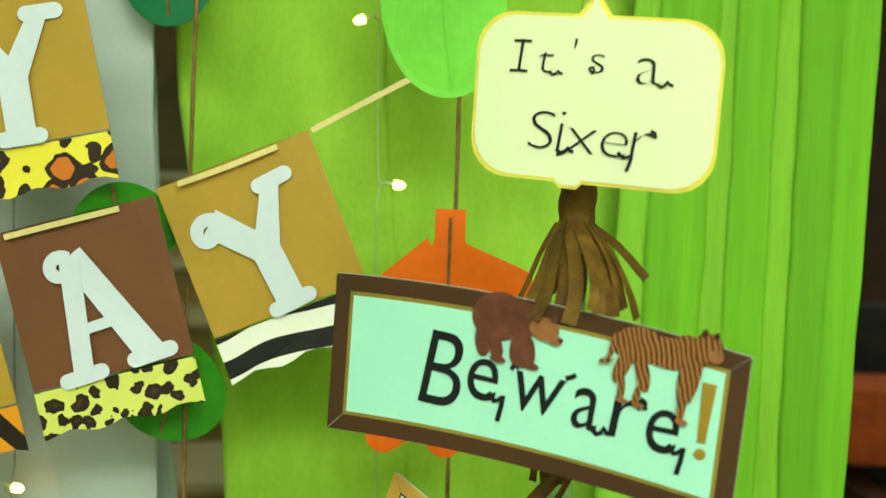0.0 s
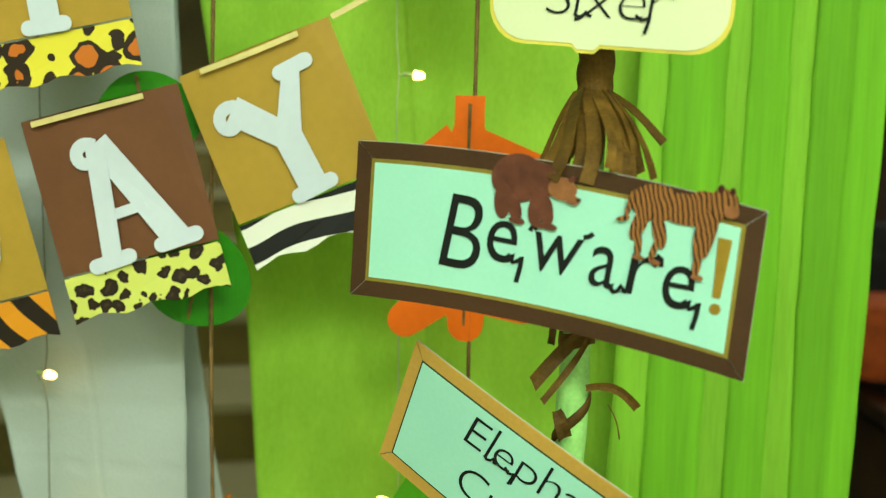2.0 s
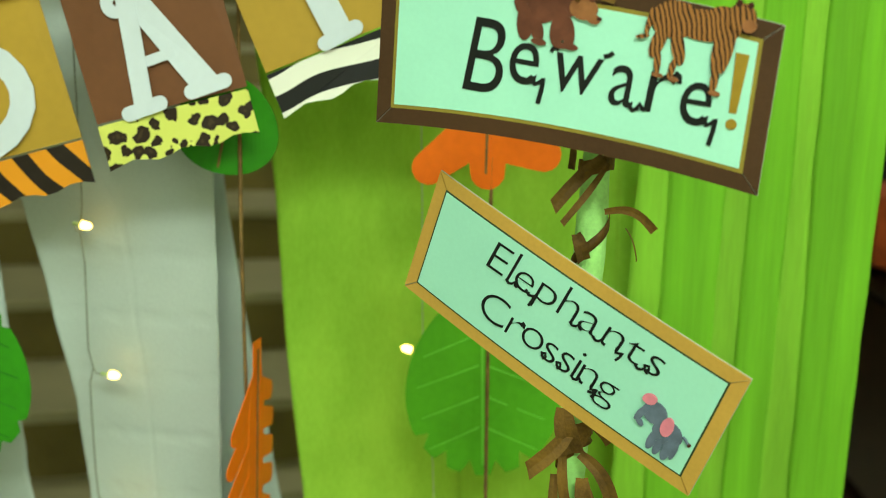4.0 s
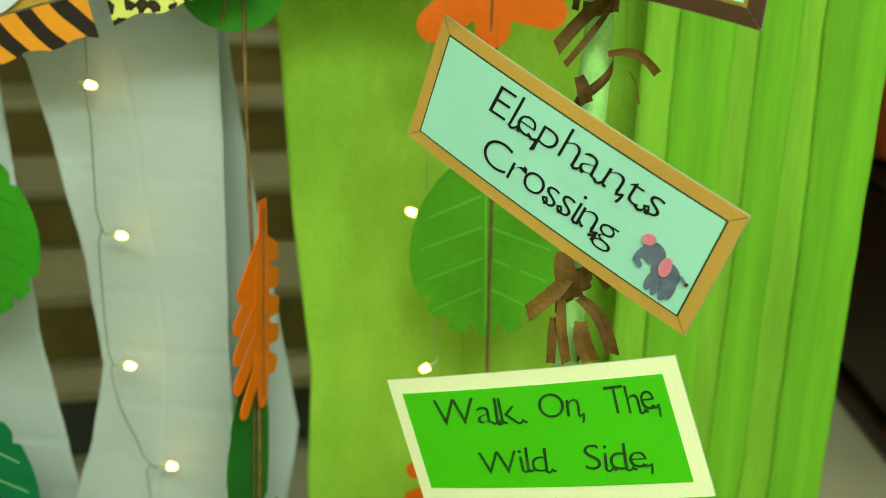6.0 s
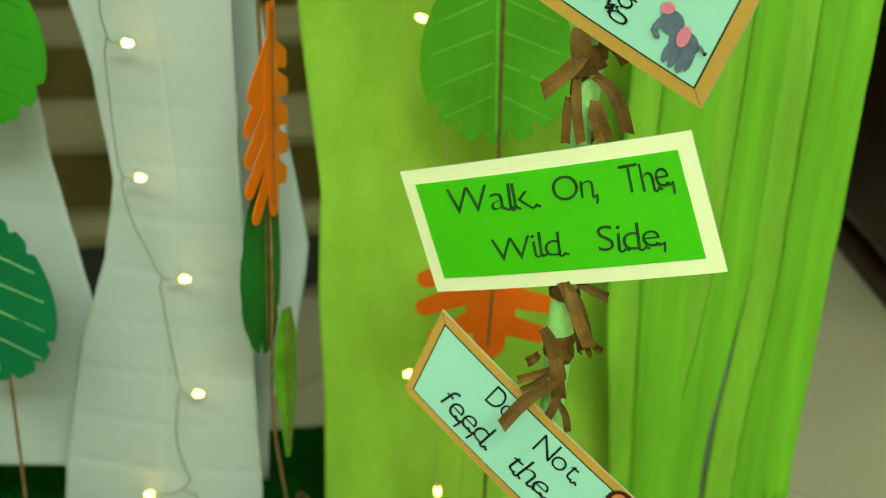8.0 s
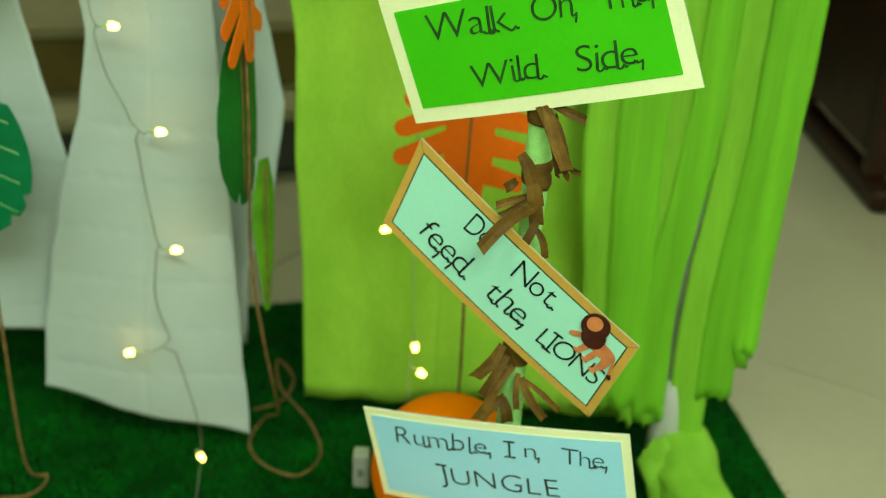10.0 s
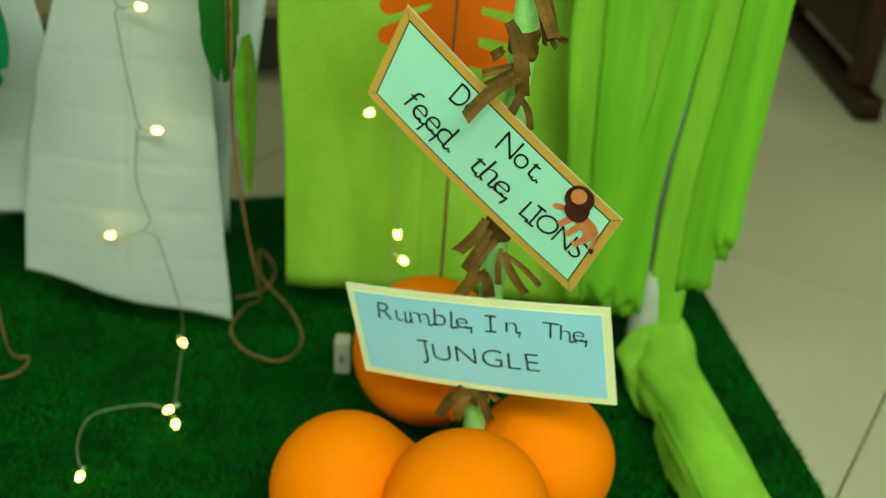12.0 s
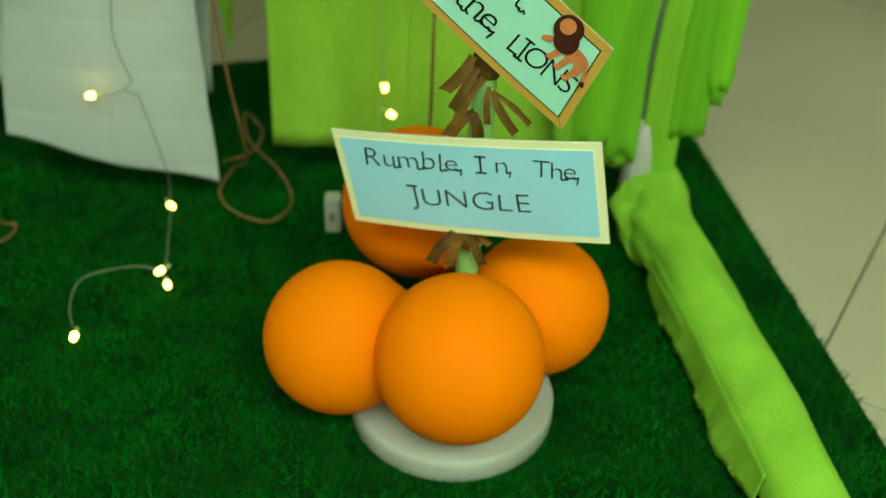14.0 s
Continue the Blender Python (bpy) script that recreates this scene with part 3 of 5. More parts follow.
def leaf(outline, at, turn, roll, mat_, label, group="paper leaves", veins=None, bow=0.006, rib=None):
    pieces = outline if isinstance(outline[0], list) else [outline]
    outline = [q for p in pieces for q in p]
    h = max(v for _, v in outline) - min(v for _, v in outline)
    m = pose(*at, 90, 0, turn) @ pose(0, 0, 0, 0, 0, roll)
    w = max(abs(u) for u, _ in outline)

    def place(u, v, z):
        return m @ Vector((u, v, z - bow * (u / w) ** 2 + 0.3 * bow * math.sin(v / h * 3)))
    root = thing("paper_leaf", at, label, "paper leaf", group)
    bm = bmesh.new()
    for k, p in enumerate(pieces):
        plate(p, -0.0006 + 0.00005 * k, 0.0004 + 0.00005 * k, place, bm)
    part("blade", bm, mat_, root)
    if veins:
        for s in (-1, 1):
            for k in range(4):
                v0 = h * (0.28 - 0.17 * k)
                a, b = (s * 0.004, v0), (s * w * 0.86 * (1 - 0.10 * abs(k - 1.2)), v0 - 0.13 * h)
                d = 0.0011
                part("vein", plate([(a[0], a[1] + d), (b[0], b[1] + d * 0.5), (b[0], b[1] - d * 0.5), (a[0], a[1] - d)], 0.0008, 0.0014, place), veins, root)
    part("midrib", plate([(-0.0012, -h * 0.44), (0.0012, -h * 0.44), (0.0016, h * 0.46), (-0.0016, h * 0.46)], 0.0008, 0.0016, place), rib or veins or TWINE, root)
    return root


VEIN_PALE = material("pale_green_vein", (0.30, 0.55, 0.24), 0.5)
VEIN_DARK = material("dark_green_vein", (0.02, 0.16, 0.012), 0.5)
leaf(leaf_oval(0.10, 0.17), (-0.28, 1.05, 1.51), 0, 3, LEAF_TEAL, "dark teal green paper leaf hanging on twine")
leaf(leaf_oval(0.117, 0.206), (-0.0075, 0.996, 1.462), 0, 8, LEAF_LIGHT, "light green paper leaf hanging high on twine", rib=LEAF_LIGHT)
leaf(leaf_lobed(0.16, 0.235, 3), (0.008, 1.0, 1.138), 0, 0, LEAF_ORANGE, "orange lobed paper leaf hanging on twine")
leaf(leaf_oval(0.165, 0.205, 9), (0.012, 1.03, 0.803), 0, 2, LEAF_MID, "green notched paper leaf hanging on twine", veins=LEAF_LIGHT)
leaf(leaf_lobed(0.165, 0.19, 4), (0.02, 1.0, 0.555), 0, -2, LEAF_ORANGE, "orange lobed paper leaf hanging on twine")
leaf(leaf_oval(0.105, 0.085), (-0.303, 0.998, 1.228), 0, 12, LEAF_GREEN, "green paper leaf tucked behind the letter banner")
leaf(leaf_oval(0.106, 0.100), (-0.254, 1.004, 1.074), 0, -12, LEAF_GREEN, "green paper leaf tucked behind the letter banner")
leaf(leaf_lobed(0.135, 0.235, 5), (-0.225, 1.0, 0.735), 83, 0, LEAF_ORANGE, "orange lobed paper leaf turned almost edge-on")
leaf(leaf_oval(0.10, 0.23, 6), (-0.238, 1.0, 0.562), 76, 0, LEAF_DARK, "dark green paper leaf turned almost edge-on")
leaf([(-0.008, 0.1), (0.008, 0.1), (0.022, 0.06), (0.024, 0.02), (0.016, -0.04), (0.004, -0.1), (-0.004, -0.1), (-0.012, -0.04), (-0.020, 0.02), (-0.018, 0.06)],
     (-0.218, 1.005, 0.402), 62, 0, LEAF_LANCE, "narrow olive green paper leaf hanging on twine")
leaf(leaf_oval(0.16, 0.20, 8), (-0.548, 1.0, 0.805), 0, 0, LEAF_GREEN, "green notched paper leaf hanging on twine", veins=VEIN_DARK)
leaf(leaf_oval(0.15, 0.22, 8), (-0.565, 1.0, 0.50), 0, 0, LEAF_TEAL, "dark teal green notched paper leaf on twine", veins=VEIN_PALE)


def twine(points, label):
    ob = part("twine", tube(smooth_line(points, 10), 0.0021, 6, twist=0.5), TWINE, smooth=True)
    return tagged(ob, label, "twine", "jute twines")


twine([(0.012, 1.10, HIGH), (0.012, 1.045, 1.6), (0.012, 1.004, 1.40), (0.014, 1.003, 1.0), (0.020, 1.003, 0.6), (0.022, 1.003, 0.22), (0.012, 1.0, 0.16)], "brown jute twine hanging straight in front of panel")
twine([(-0.235, 1.10, HIGH), (-0.24, 1.02, 1.5), (-0.24, 1.004, 1.0), (-0.232, 1.004, 0.6), (-0.237, 1.004, 0.38), (-0.228, 1.01, 0.26), (-0.222, 1.04, 0.16), (-0.232, 1.11, 0.075), (-0.262, 1.16, 0.03),
       (-0.276, 1.115, 0.018), (-0.247, 1.066, 0.018), (-0.195, 1.045, 0.018), (-0.170, 1.095, 0.018), (-0.196, 1.170, 0.020), (-0.250, 1.235, 0.035), (-0.262, 1.29, 0.05), (-0.235, 1.27, 0.03), (-0.245, 1.22, 0.022), (-0.285, 1.20, 0.016)],
      "brown jute twine with its end looped on grass")
twine([(-0.545, 1.10, HIGH), (-0.545, 1.004, 1.4), (-0.55, 1.004, 0.7), (-0.555, 1.004, 0.3), (-0.553, 1.0, 0.06), (-0.535, 1.02, 0.018), (-0.548, 0.98, 0.016), (-0.62, 0.97, 0.016)],
      "brown jute twine trailing on the grass")

# ---- letter banner ----


def slab_letter(ch, place, z):
    """A white slab-serif letter with a curl, about 0.11 m high, centred on (0, 0)."""
    bm = bmesh.new()
    H, S, F = 0.055, 0.0138, 0.024

    def bar(a, b, wa, wb):
        a, b = Vector(a), Vector(b)
        n = Vector((-(b - a).y, (b - a).x)).normalized()
        plate([a + n * wa, b + n * wb, b - n * wb, a - n * wa], z, z + 0.001, place, bm)

    def foot(x, y, w):
        r = 0.0072
        ends = [(x + s * (w - r) + r * math.cos(q), y + r * math.sin(q)) for s, q0 in ((1, -90), (-1, 90)) for q in (radians(q0 + 22.5 * k) for k in range(9))]
        plate(ends, z + 0.0001, z + 0.0011, place, bm)

    def stroke(pts, half):
        pts = [Vector(p) for p in pts]
        left, right = [], []
        for k, p in enumerate(pts):
            d = (pts[min(k + 1, len(pts) - 1)] - pts[max(k - 1, 0)]).normalized()
            n = Vector((-d.y, d.x)) * half
            left.append(p + n)
            right.append(p - n)
        for k in range(len(pts) - 1):
            plate([left[k], left[k + 1], right[k + 1], right[k]], z, z + 0.001, place, bm)

    def curl(x, y, r):
        stroke([(x + r * (1 - 0.045 * k) * math.cos(0.6 + 0.33 * k), y + r * (1 - 0.045 * k) * math.sin(0.6 + 0.33 * k)) for k in range(17)], 0.0062)
    if ch == "A":
        bar((-0.030, -H), (-0.008, H), 0.0095, 0.0095)
        bar((-0.006, H), (0.036, -H), 0.0115, 0.0135)
        bar((-0.022, -0.014), (0.018, -0.014), 0.005, 0.005)
        foot(-0.030, -H, F)
        foot(0.036, -H, F)
        curl(-0.020, H - 0.010, 0.013)
    elif ch == "Y":
        bar((0.0, -H), (0.0, 0.0), S, S)
        bar((0.0, -0.002), (-0.036, H * 0.82), S * 0.9, S)
        bar((0.0, -0.002), (0.032, H), S * 0.9, 0.008)
        foot(0.0, -H, F)
        foot(0.034, H, F * 0.85)
        curl(-0.042, H * 0.66, 0.015)
    else:
        bar((-0.028, -H), (-0.028, H), S, S)
        foot(-0.030, -H, F * 0.8)
        foot(-0.030, H, F * 0.8)
        pts = [(-0.028 + 0.062 * math.sin(math.pi * k / 10), H * 0.92 * math.cos(math.pi * k / 10)) for k in range(11)]
        stroke(pts, S * 0.9)
    return bm


def flag(tl, roll, y, card, band, ch, label, letter_roll=0.0, turn=0.0):
    W, HH, BAND = 0.153, 0.197, 0.045
    m = pose(tl[0], y, tl[1], 90, 0, turn) @ pose(0, 0, 0, 0, 0, roll)

    def place(u, v, z):
        return m @ Vector((u, v, z + 0.004 * math.sin(u / W * 3.1) + 0.004 * (v / HH) ** 2))
    root = thing("banner_flag", (tl[0], y, tl[1]), label, "banner flag", "letter banner flags")
    top = [(W * k / 8, 0) for k in range(9)]
    part("card", plate(top + [(W, -HH + BAND + 0.002), (0, -HH + BAND + 0.002)], 0, 0.001, place), card, root)
    low = [(W * k / 12, -HH + 0.006 * math.sin(k / 12 * 9.0) ** 2) for k in range(13)]
    part("band", plate(low + [(W, -HH + BAND), (0, -HH + BAND)], 0.0004, 0.0016, place), band, root, "animal-print paper border")

    def on_card(u, v, z):
        c, s = math.cos(radians(letter_roll)), math.sin(radians(letter_roll))
        return place(W / 2 + u * c - v * s, -0.089 + u * s + v * c, z)
    part("letter", slab_letter(ch, on_card, 0.0018), LETTER_WHITE, root, "white slab-serif letter")
    return root


flag((-0.412, 1.218), 15.5, 0.972, FLAG_BROWN, LEOPARD, "A", "chestnut card flag with white letter A and leopard border", 5)
flag((-0.268, 1.265), 23.0, 0.988, FLAG_GOLD, ZEBRA, "Y", "mustard card flag with white letter Y and zebra border", 6)
flag((-0.489, 1.432), 12.5, 0.975, FLAG_GOLD, JAGUAR, "Y", "mustard card flag with white letter Y and jaguar border", -2)
flag((-0.583, 1.161), 16.0, 0.990, FLAG_GOLD, TIGER, "D", "mustard card flag with white letter D and tiger border", -2)


def strip(points, w, face, bm):
    """A paper strip along points, of width w, its flat side towards face."""
    rows = []
    n = len(points)
    for i, p in enumerate(points):
        way = (points[min(i + 1, n - 1)] - points[max(i - 1, 0)]).normalized()
        side = way.cross(Vector(face)).normalized()
        out = side.cross(way).normalized() * 0.0004
        rows.append([bm.verts.new(p + side * w * s + out * d) for s, d in ((-0.5, 1), (0.5, 1), (0.5, -1), (-0.5, -1))])
    for a, b in zip(rows, rows[1:]):
        for k in range(4):
            bm.faces.new((a[k], a[(k + 1) % 4], b[(k + 1) % 4], b[k]))
    bm.faces.new(rows[0])
    bm.faces.new(rows[-1][::-1])
    return bm



for y0, stretches in ((0.0, (((-0.60, 0.982, 1.158), (-0.50, 0.980, 1.186), (-0.437, 0.976, 1.205)), ((-0.400, 0.9655, 1.216), (-0.345, 0.9645, 1.232), (-0.296, 0.968, 1.246)), ((-0.246, 0.9805, 1.270), (-0.20, 0.979, 1.288), (-0.155, 0.981, 1.308)), ((-0.124, 0.983, 1.324), (-0.08, 0.992, 1.350), (-0.02, 1.004, 1.385)))),
                      (0.0, (((-0.75, 1.0, 1.39), (-0.6, 0.98, 1.405), (-0.47, 0.968, 1.428)), ((-0.44, 0.968, 1.437), (-0.36, 0.968, 1.455))))):
    cord = thing("banner_ribbon", stretches[0][0], "cream ribbon threaded through the letter flags", "ribbon", "banner ribbons")
    for st in stretches:
        part("ribbon_length", strip([Vector(p) for p in smooth_line(st, 4)], 0.0055, (0, -1, 0.15), bmesh.new()), RIBBON, cord)


# ---- fairy lights ----


def bulb(at, way, root):
    way = Vector(way).normalized()
    a = Vector(at)
    socket = part("socket", tube([a - way * 0.016, a - way * 0.004], 0.0022, 8), WIRE, root)
    part("led", tube([a - way * 0.0045, a - way * 0.001, a + way * 0.004, a + way * 0.0065], lambda t: 0.0048 - 0.0026 * t ** 3, 10), LED, socket, "glowing warm white bulb", smooth=True)


def fairy_string(points, bulbs, label, wire):
    """A wire that kinks at every bulb, and the bulbs on short spurs."""
    root = thing("fairy_lights", points[0], label, "fairy lights", "strings of fairy lights")
    run = smooth_line(points, 8)
    for at, way in bulbs:
        a = Vector(at) - Vector(way).normalized() * 0.016
        k = min(range(len(run)), key=lambda q: (run[q] - a).length)
        run[k] = run[k].lerp(a, 0.35)
        if (run[k] - a).length > 0.004:
            mid = run[k].lerp(a, 0.5) + Vector((0, -0.002, -0.003))
            part("spur", tube([run[k], mid, a], 0.0008, 5), wire, root, smooth=True)
    part("wire", tube(run, 0.0009, 5), wire, root, smooth=True)
    for at, way in bulbs:
        bulb(at, way, root)


fairy_string([(-0.07, 1.11, HIGH), (-0.07, 1.09, 1.5), (-0.068, 1.08, 1.28), (-0.06, 1.085, 1.0), (-0.055, 1.085, 0.83), (-0.04, 1.085, 0.66), (-0.045, 1.085, 0.4), (-0.04, 1.08, 0.25), (-0.046, 1.07, 0.175), (-0.04, 1.03, 0.05)],
             [((-0.089, 1.07, 1.441), (-1, -0.3, -0.4)), ((-0.045, 1.07, 1.277), (1, -0.3, -0.1)), ((-0.072, 1.07, 0.829), (-1, -0.3, 0.4)), ((-0.052, 1.07, 0.644), (-1, -0.3, -0.5)),
              ((-0.079, 1.07, 0.389), (-1, -0.3, -0.3)), ((-0.038, 1.07, 0.218), (0.1, -0.2, -1)), ((-0.029, 1.07, 0.178), (0.8, -0.3, -0.4))],
             "warm fairy lights on clear wire over green panel", WIRE)
fairy_string([(-0.43, 1.10, HIGH), (-0.43, 1.06, 1.4), (-0.425, 1.06, 0.98), (-0.424, 1.06, 0.80), (-0.42, 1.06, 0.66), (-0.41, 1.06, 0.585), (-0.385, 1.06, 0.52), (-0.375, 1.06, 0.43), (-0.368, 1.06, 0.36), (-0.375, 1.06, 0.28), (-0.355, 1.06, 0.20),
              (-0.33, 1.05, 0.10), (-0.335, 1.07, 0.03), (-0.325, 1.0, 0.02), (-0.318, 0.93, 0.02), (-0.35, 0.92, 0.03), (-0.41, 0.90, 0.025), (-0.415, 0.85, 0.02), (-0.395, 0.80, 0.02)],
             [((-0.418, 1.05, 0.959), (1, -0.3, -0.1)), ((-0.393, 1.05, 0.793), (1, -0.3, 0)), ((-0.391, 1.05, 0.638), (1, -0.3, 0)), ((-0.347, 1.05, 0.513), (1, -0.3, 0.1)), ((-0.34, 1.05, 0.357), (1, -0.3, 0.1)),
              ((-0.413, 1.05, 0.203), (-1, -0.3, 0)), ((-0.335, 1.07, 0.022), (0.6, -0.8, -0.1)), ((-0.319, 0.919, 0.024), (-0.6, -0.7, 0)), ((-0.304, 0.893, 0.022), (0.3, -1, 0)), ((-0.393, 0.79, 0.022), (0, -1, 0))],
             "warm fairy lights over white cloth, trailing onto grass", WIRE_GREY)
bx = thing("battery_box", (-0.104, 1.05, 0.006), "small white plastic battery box standing on grass", "battery box")
part("body", box(-0.118, -0.096, 1.035, 1.06, 0.008, 0.062, 0.004), WHITE_PLASTIC, bx)
part("switch", box(-0.111, -0.104, 1.031, 1.0348, 0.03, 0.042, 0.001), WIRE_GREY, bx, "grey slide switch")

# ---- the sign post ----


def pole_at(z):
    return Vector((0.058 + 0.0315 * z, 0.737 + 0.024 * z, z))


post = thing("sign_post", (0.056, 0.708, 0.006), "pale green paper-wrapped post on a round white base", "sign post")


def disc(x, y, z0, z1, r):
    bm = bmesh.new()
    prof = [(0.0, z0), (r * 0.985, z0), (r, z0 + 0.003), (r, z1 - 0.007), (r * 0.985, z1 - 0.002), (r * 0.95, z1), (r * 0.3, z1 + 0.004), (0.0, z1 + 0.005)]
    rings = [[bm.verts.new((x + q * math.cos(2 * math.pi * k / 64), y + q * math.sin(2 * math.pi * k / 64), z)) for k in range(64)] for q, z in prof[1:-1]]
    for a, b in zip(rings, rings[1:]):
        for k in range(64):
            bm.faces.new((a[k], a[(k + 1) % 64], b[(k + 1) % 64], b[k]))
    bm.faces.new(rings[0][::-1])
    bm.faces.new(rings[-1])
    return bm


part("base", disc(0.054, 0.706, 0.0065, 0.036, 0.114), WHITE_PLASTIC, post, "round white plastic base", smooth=True)
part("pole", tube([pole_at(0.037 + 1.28 * k / 40) for k in range(41)], lambda t: 0.0115 + 0.0012 * math.sin(t * 60), 14), POLE_GREEN, post, smooth=True)


def tassel(z, length, count, flare, seed, band=0.02, forward=0.02, extra=(), wide=0.0085):
    """A fringe of brown crepe strips tied round the post. extra: strips that stand out, as (sideways, forward, length)."""
    rr = random.Random(seed)
    c = pole_at(z)
    root = thing("paper_tassel", tuple(c), "brown crepe paper fringe tied round the post", "paper tassel", "paper tassels on the post")
    part("band", tube([pole_at(z + 0.003 * k) + Vector((0.0006 * math.sin(k), 0, 0)) for k in range(int(band / 0.003) + 2)], lambda t: 0.0133 - 0.0003 * math.sin(t * 9), 14), PAPER_BROWN, root, smooth=True)
    hangs = []
    for k in range(count):
        a = -math.pi * (0.02 + 0.96 * (k + rr.uniform(-0.3, 0.3)) / max(1, count - 1))
        hangs.append((math.cos(a) * flare * rr.uniform(0.5, 1.15), forward * abs(math.sin(a)) * rr.uniform(0.6, 1.2) + 0.004, length * rr.uniform(0.7, 1.1), a))
    for sx, fw, ln in extra:
        hangs.append((sx, fw, ln, -math.pi / 2 + (0.9 if sx > 0 else -0.9)))
    for sx, fw, ln, a in hangs:
        start = c + Vector((0.0135 * math.cos(a), 0.0135 * math.sin(a), 0.002))
        bend = rr.uniform(0.5, 1.0)
        pts = []
        for i in range(8):
            t = i / 7
            pts.append(start + Vector((sx * (t ** (0.98 + 0.3 * bend)), -fw * min(1.0, t * 1.25), -ln * (t ** 1.15))) + Vector((0.002 * math.sin(t * 5 + a), -0.002 * math.sin(t * 6 * bend), 0)))
        part("strip", strip(pts, wide * rr.uniform(0.75, 1.3), (math.cos(a) * 0.8, math.sin(a) - 0.3, 0.1), bmesh.new()), PAPER_BROWN, root)


tassel(1.250, 0.060, 13, 0.030, 3, 0.030, 0.068, ((0.037, 0.03, 0.036), (-0.034, 0.056, 0.062), (-0.026, 0.070, 0.062), (0.024, 0.070, 0.060)), 0.0078)
tassel(1.2475, 0.064, 7, 0.026, 41, 0.002, 0.062, (), 0.0066)
def fringe(z0, z1, strips, seed):
    """Brown crepe wound round the post between two heights, cut into strips: (x, z) at the root, (x, z) at the tip, width, reach forward."""
    rr = random.Random(seed)
    root = thing("paper_tassel", tuple(pole_at(z0)), "brown crepe paper fringe tied round the post", "paper tassel", "paper tassels on the post")
    n = max(4, int((z1 - z0) / 0.004))
    part("band", tube([pole_at(z0 + (z1 - z0) * k / n) + Vector((0.0008 * math.sin(k * 1.7 + seed), 0, 0)) for k in range(n + 1)],
                      lambda t: 0.0136 + 0.0006 * math.sin(t * 11 + seed), 14), PAPER_BROWN, root, smooth=True)
    for k, (xa, za, xb, zb, wide, reach) in enumerate(strips):
        y = pole_at(za).y - 0.0150 - 0.0008 * k
        curl, sway = rr.uniform(-0.35, 0.35), rr.uniform(-0.10, 0.10)
        ahead = Vector((xb - xa, 0, zb - za))
        side = Vector((-ahead.z, 0, ahead.x))
        pts = []
        for i in range(11):
            t = i / 10
            bow = math.sin(math.pi * t)
            pts.append(Vector((xa, y, za)) + ahead * t + side * sway * bow + Vector((0, -reach * t ** 0.8 - 0.0035 * bow, 0.10 * ahead.length * bow)))
        bm = bmesh.new()
        rows = []
        for i, p in enumerate(pts):
            t = i / 10
            way = (pts[min(i + 1, 10)] - pts[max(i - 1, 0)]).normalized()
            face = Vector((curl * (t - 0.3), -1, 0.25))
            across = way.cross(face).normalized()
            deep = across.cross(way).normalized()
            w = wide * (0.60 + 0.28 * min(1, t * 2.2)) * (1 + 0.10 * noise.noise((seed + k, t * 6, 2)))
            slant = way * wide * rr.uniform(-0.25, 0.25) if i == 10 else Vector((0, 0, 0))
            fold = deep * wide * 0.13
            rows.append([bm.verts.new(p + across * w * q + fold * f + slant * q * 2 + deep * d) for q, f, d in
                         ((-0.5, 1, 0), (0.0, 0, 0), (0.5, 1, 0), (0.5, 1, 0.0006), (0.0, 0, 0.0006), (-0.5, 1, 0.0006))])
        for a, b in zip(rows, rows[1:]):
            for q in range(6):
                bm.faces.new((a[q], a[(q + 1) % 6], b[(q + 1) % 6], b[q]))
        bm.faces.new(rows[0])
        bm.faces.new(rows[-1][::-1])
        part("strip", bm, PAPER_BROWN, root)


fringe(1.064, 1.076,
       [(0.0720, 1.0860, 0.0710, 1.0680, 0.006, 0.004), (0.0950, 1.0770, 0.0580, 1.0400, 0.0115, 0.012), (0.0980, 1.0720, 0.0650, 1.0280, 0.0058, 0.016), (0.0980, 1.0360, 0.1350, 1.0230, 0.0075, 0.004), (0.0770, 1.0180, 0.0830, 0.9990, 0.012, 0.002), (0.1140, 1.0240, 0.1230, 1.0000, 0.0012, 0.004)], 3)
fringe(0.846, 0.866,
       [(0.0800, 0.8630, 0.0470, 0.8320, 0.015, 0.012), (0.0740, 0.8800, 0.0820, 0.8440, 0.02, 0.002), (0.0750, 0.8460, 0.0800, 0.7910, 0.0095, 0.008), (0.0680, 0.8260, 0.0680, 0.7900, 0.0085, 0.006), (0.0880, 0.8440, 0.1160, 0.8020, 0.0125, 0.01), (0.0900, 0.8240, 0.1000, 0.7940, 0.016, 0.006), (0.0900, 0.8730, 0.1120, 0.8560, 0.014, 0.002)], 8)
fringe(0.646, 0.659,
       [(0.0750, 0.6660, 0.0970, 0.6140, 0.0165, 0.02), (0.0800, 0.6660, 0.0990, 0.6180, 0.013, 0.024), (0.0880, 0.6670, 0.1130, 0.6590, 0.0095, 0.01), (0.0930, 0.6090, 0.0930, 0.6150, 0.005, 0.026), (0.0990, 0.6100, 0.1020, 0.6120, 0.006, 0.025), (0.1020, 0.6150, 0.1110, 0.6170, 0.006, 0.023)], 13)
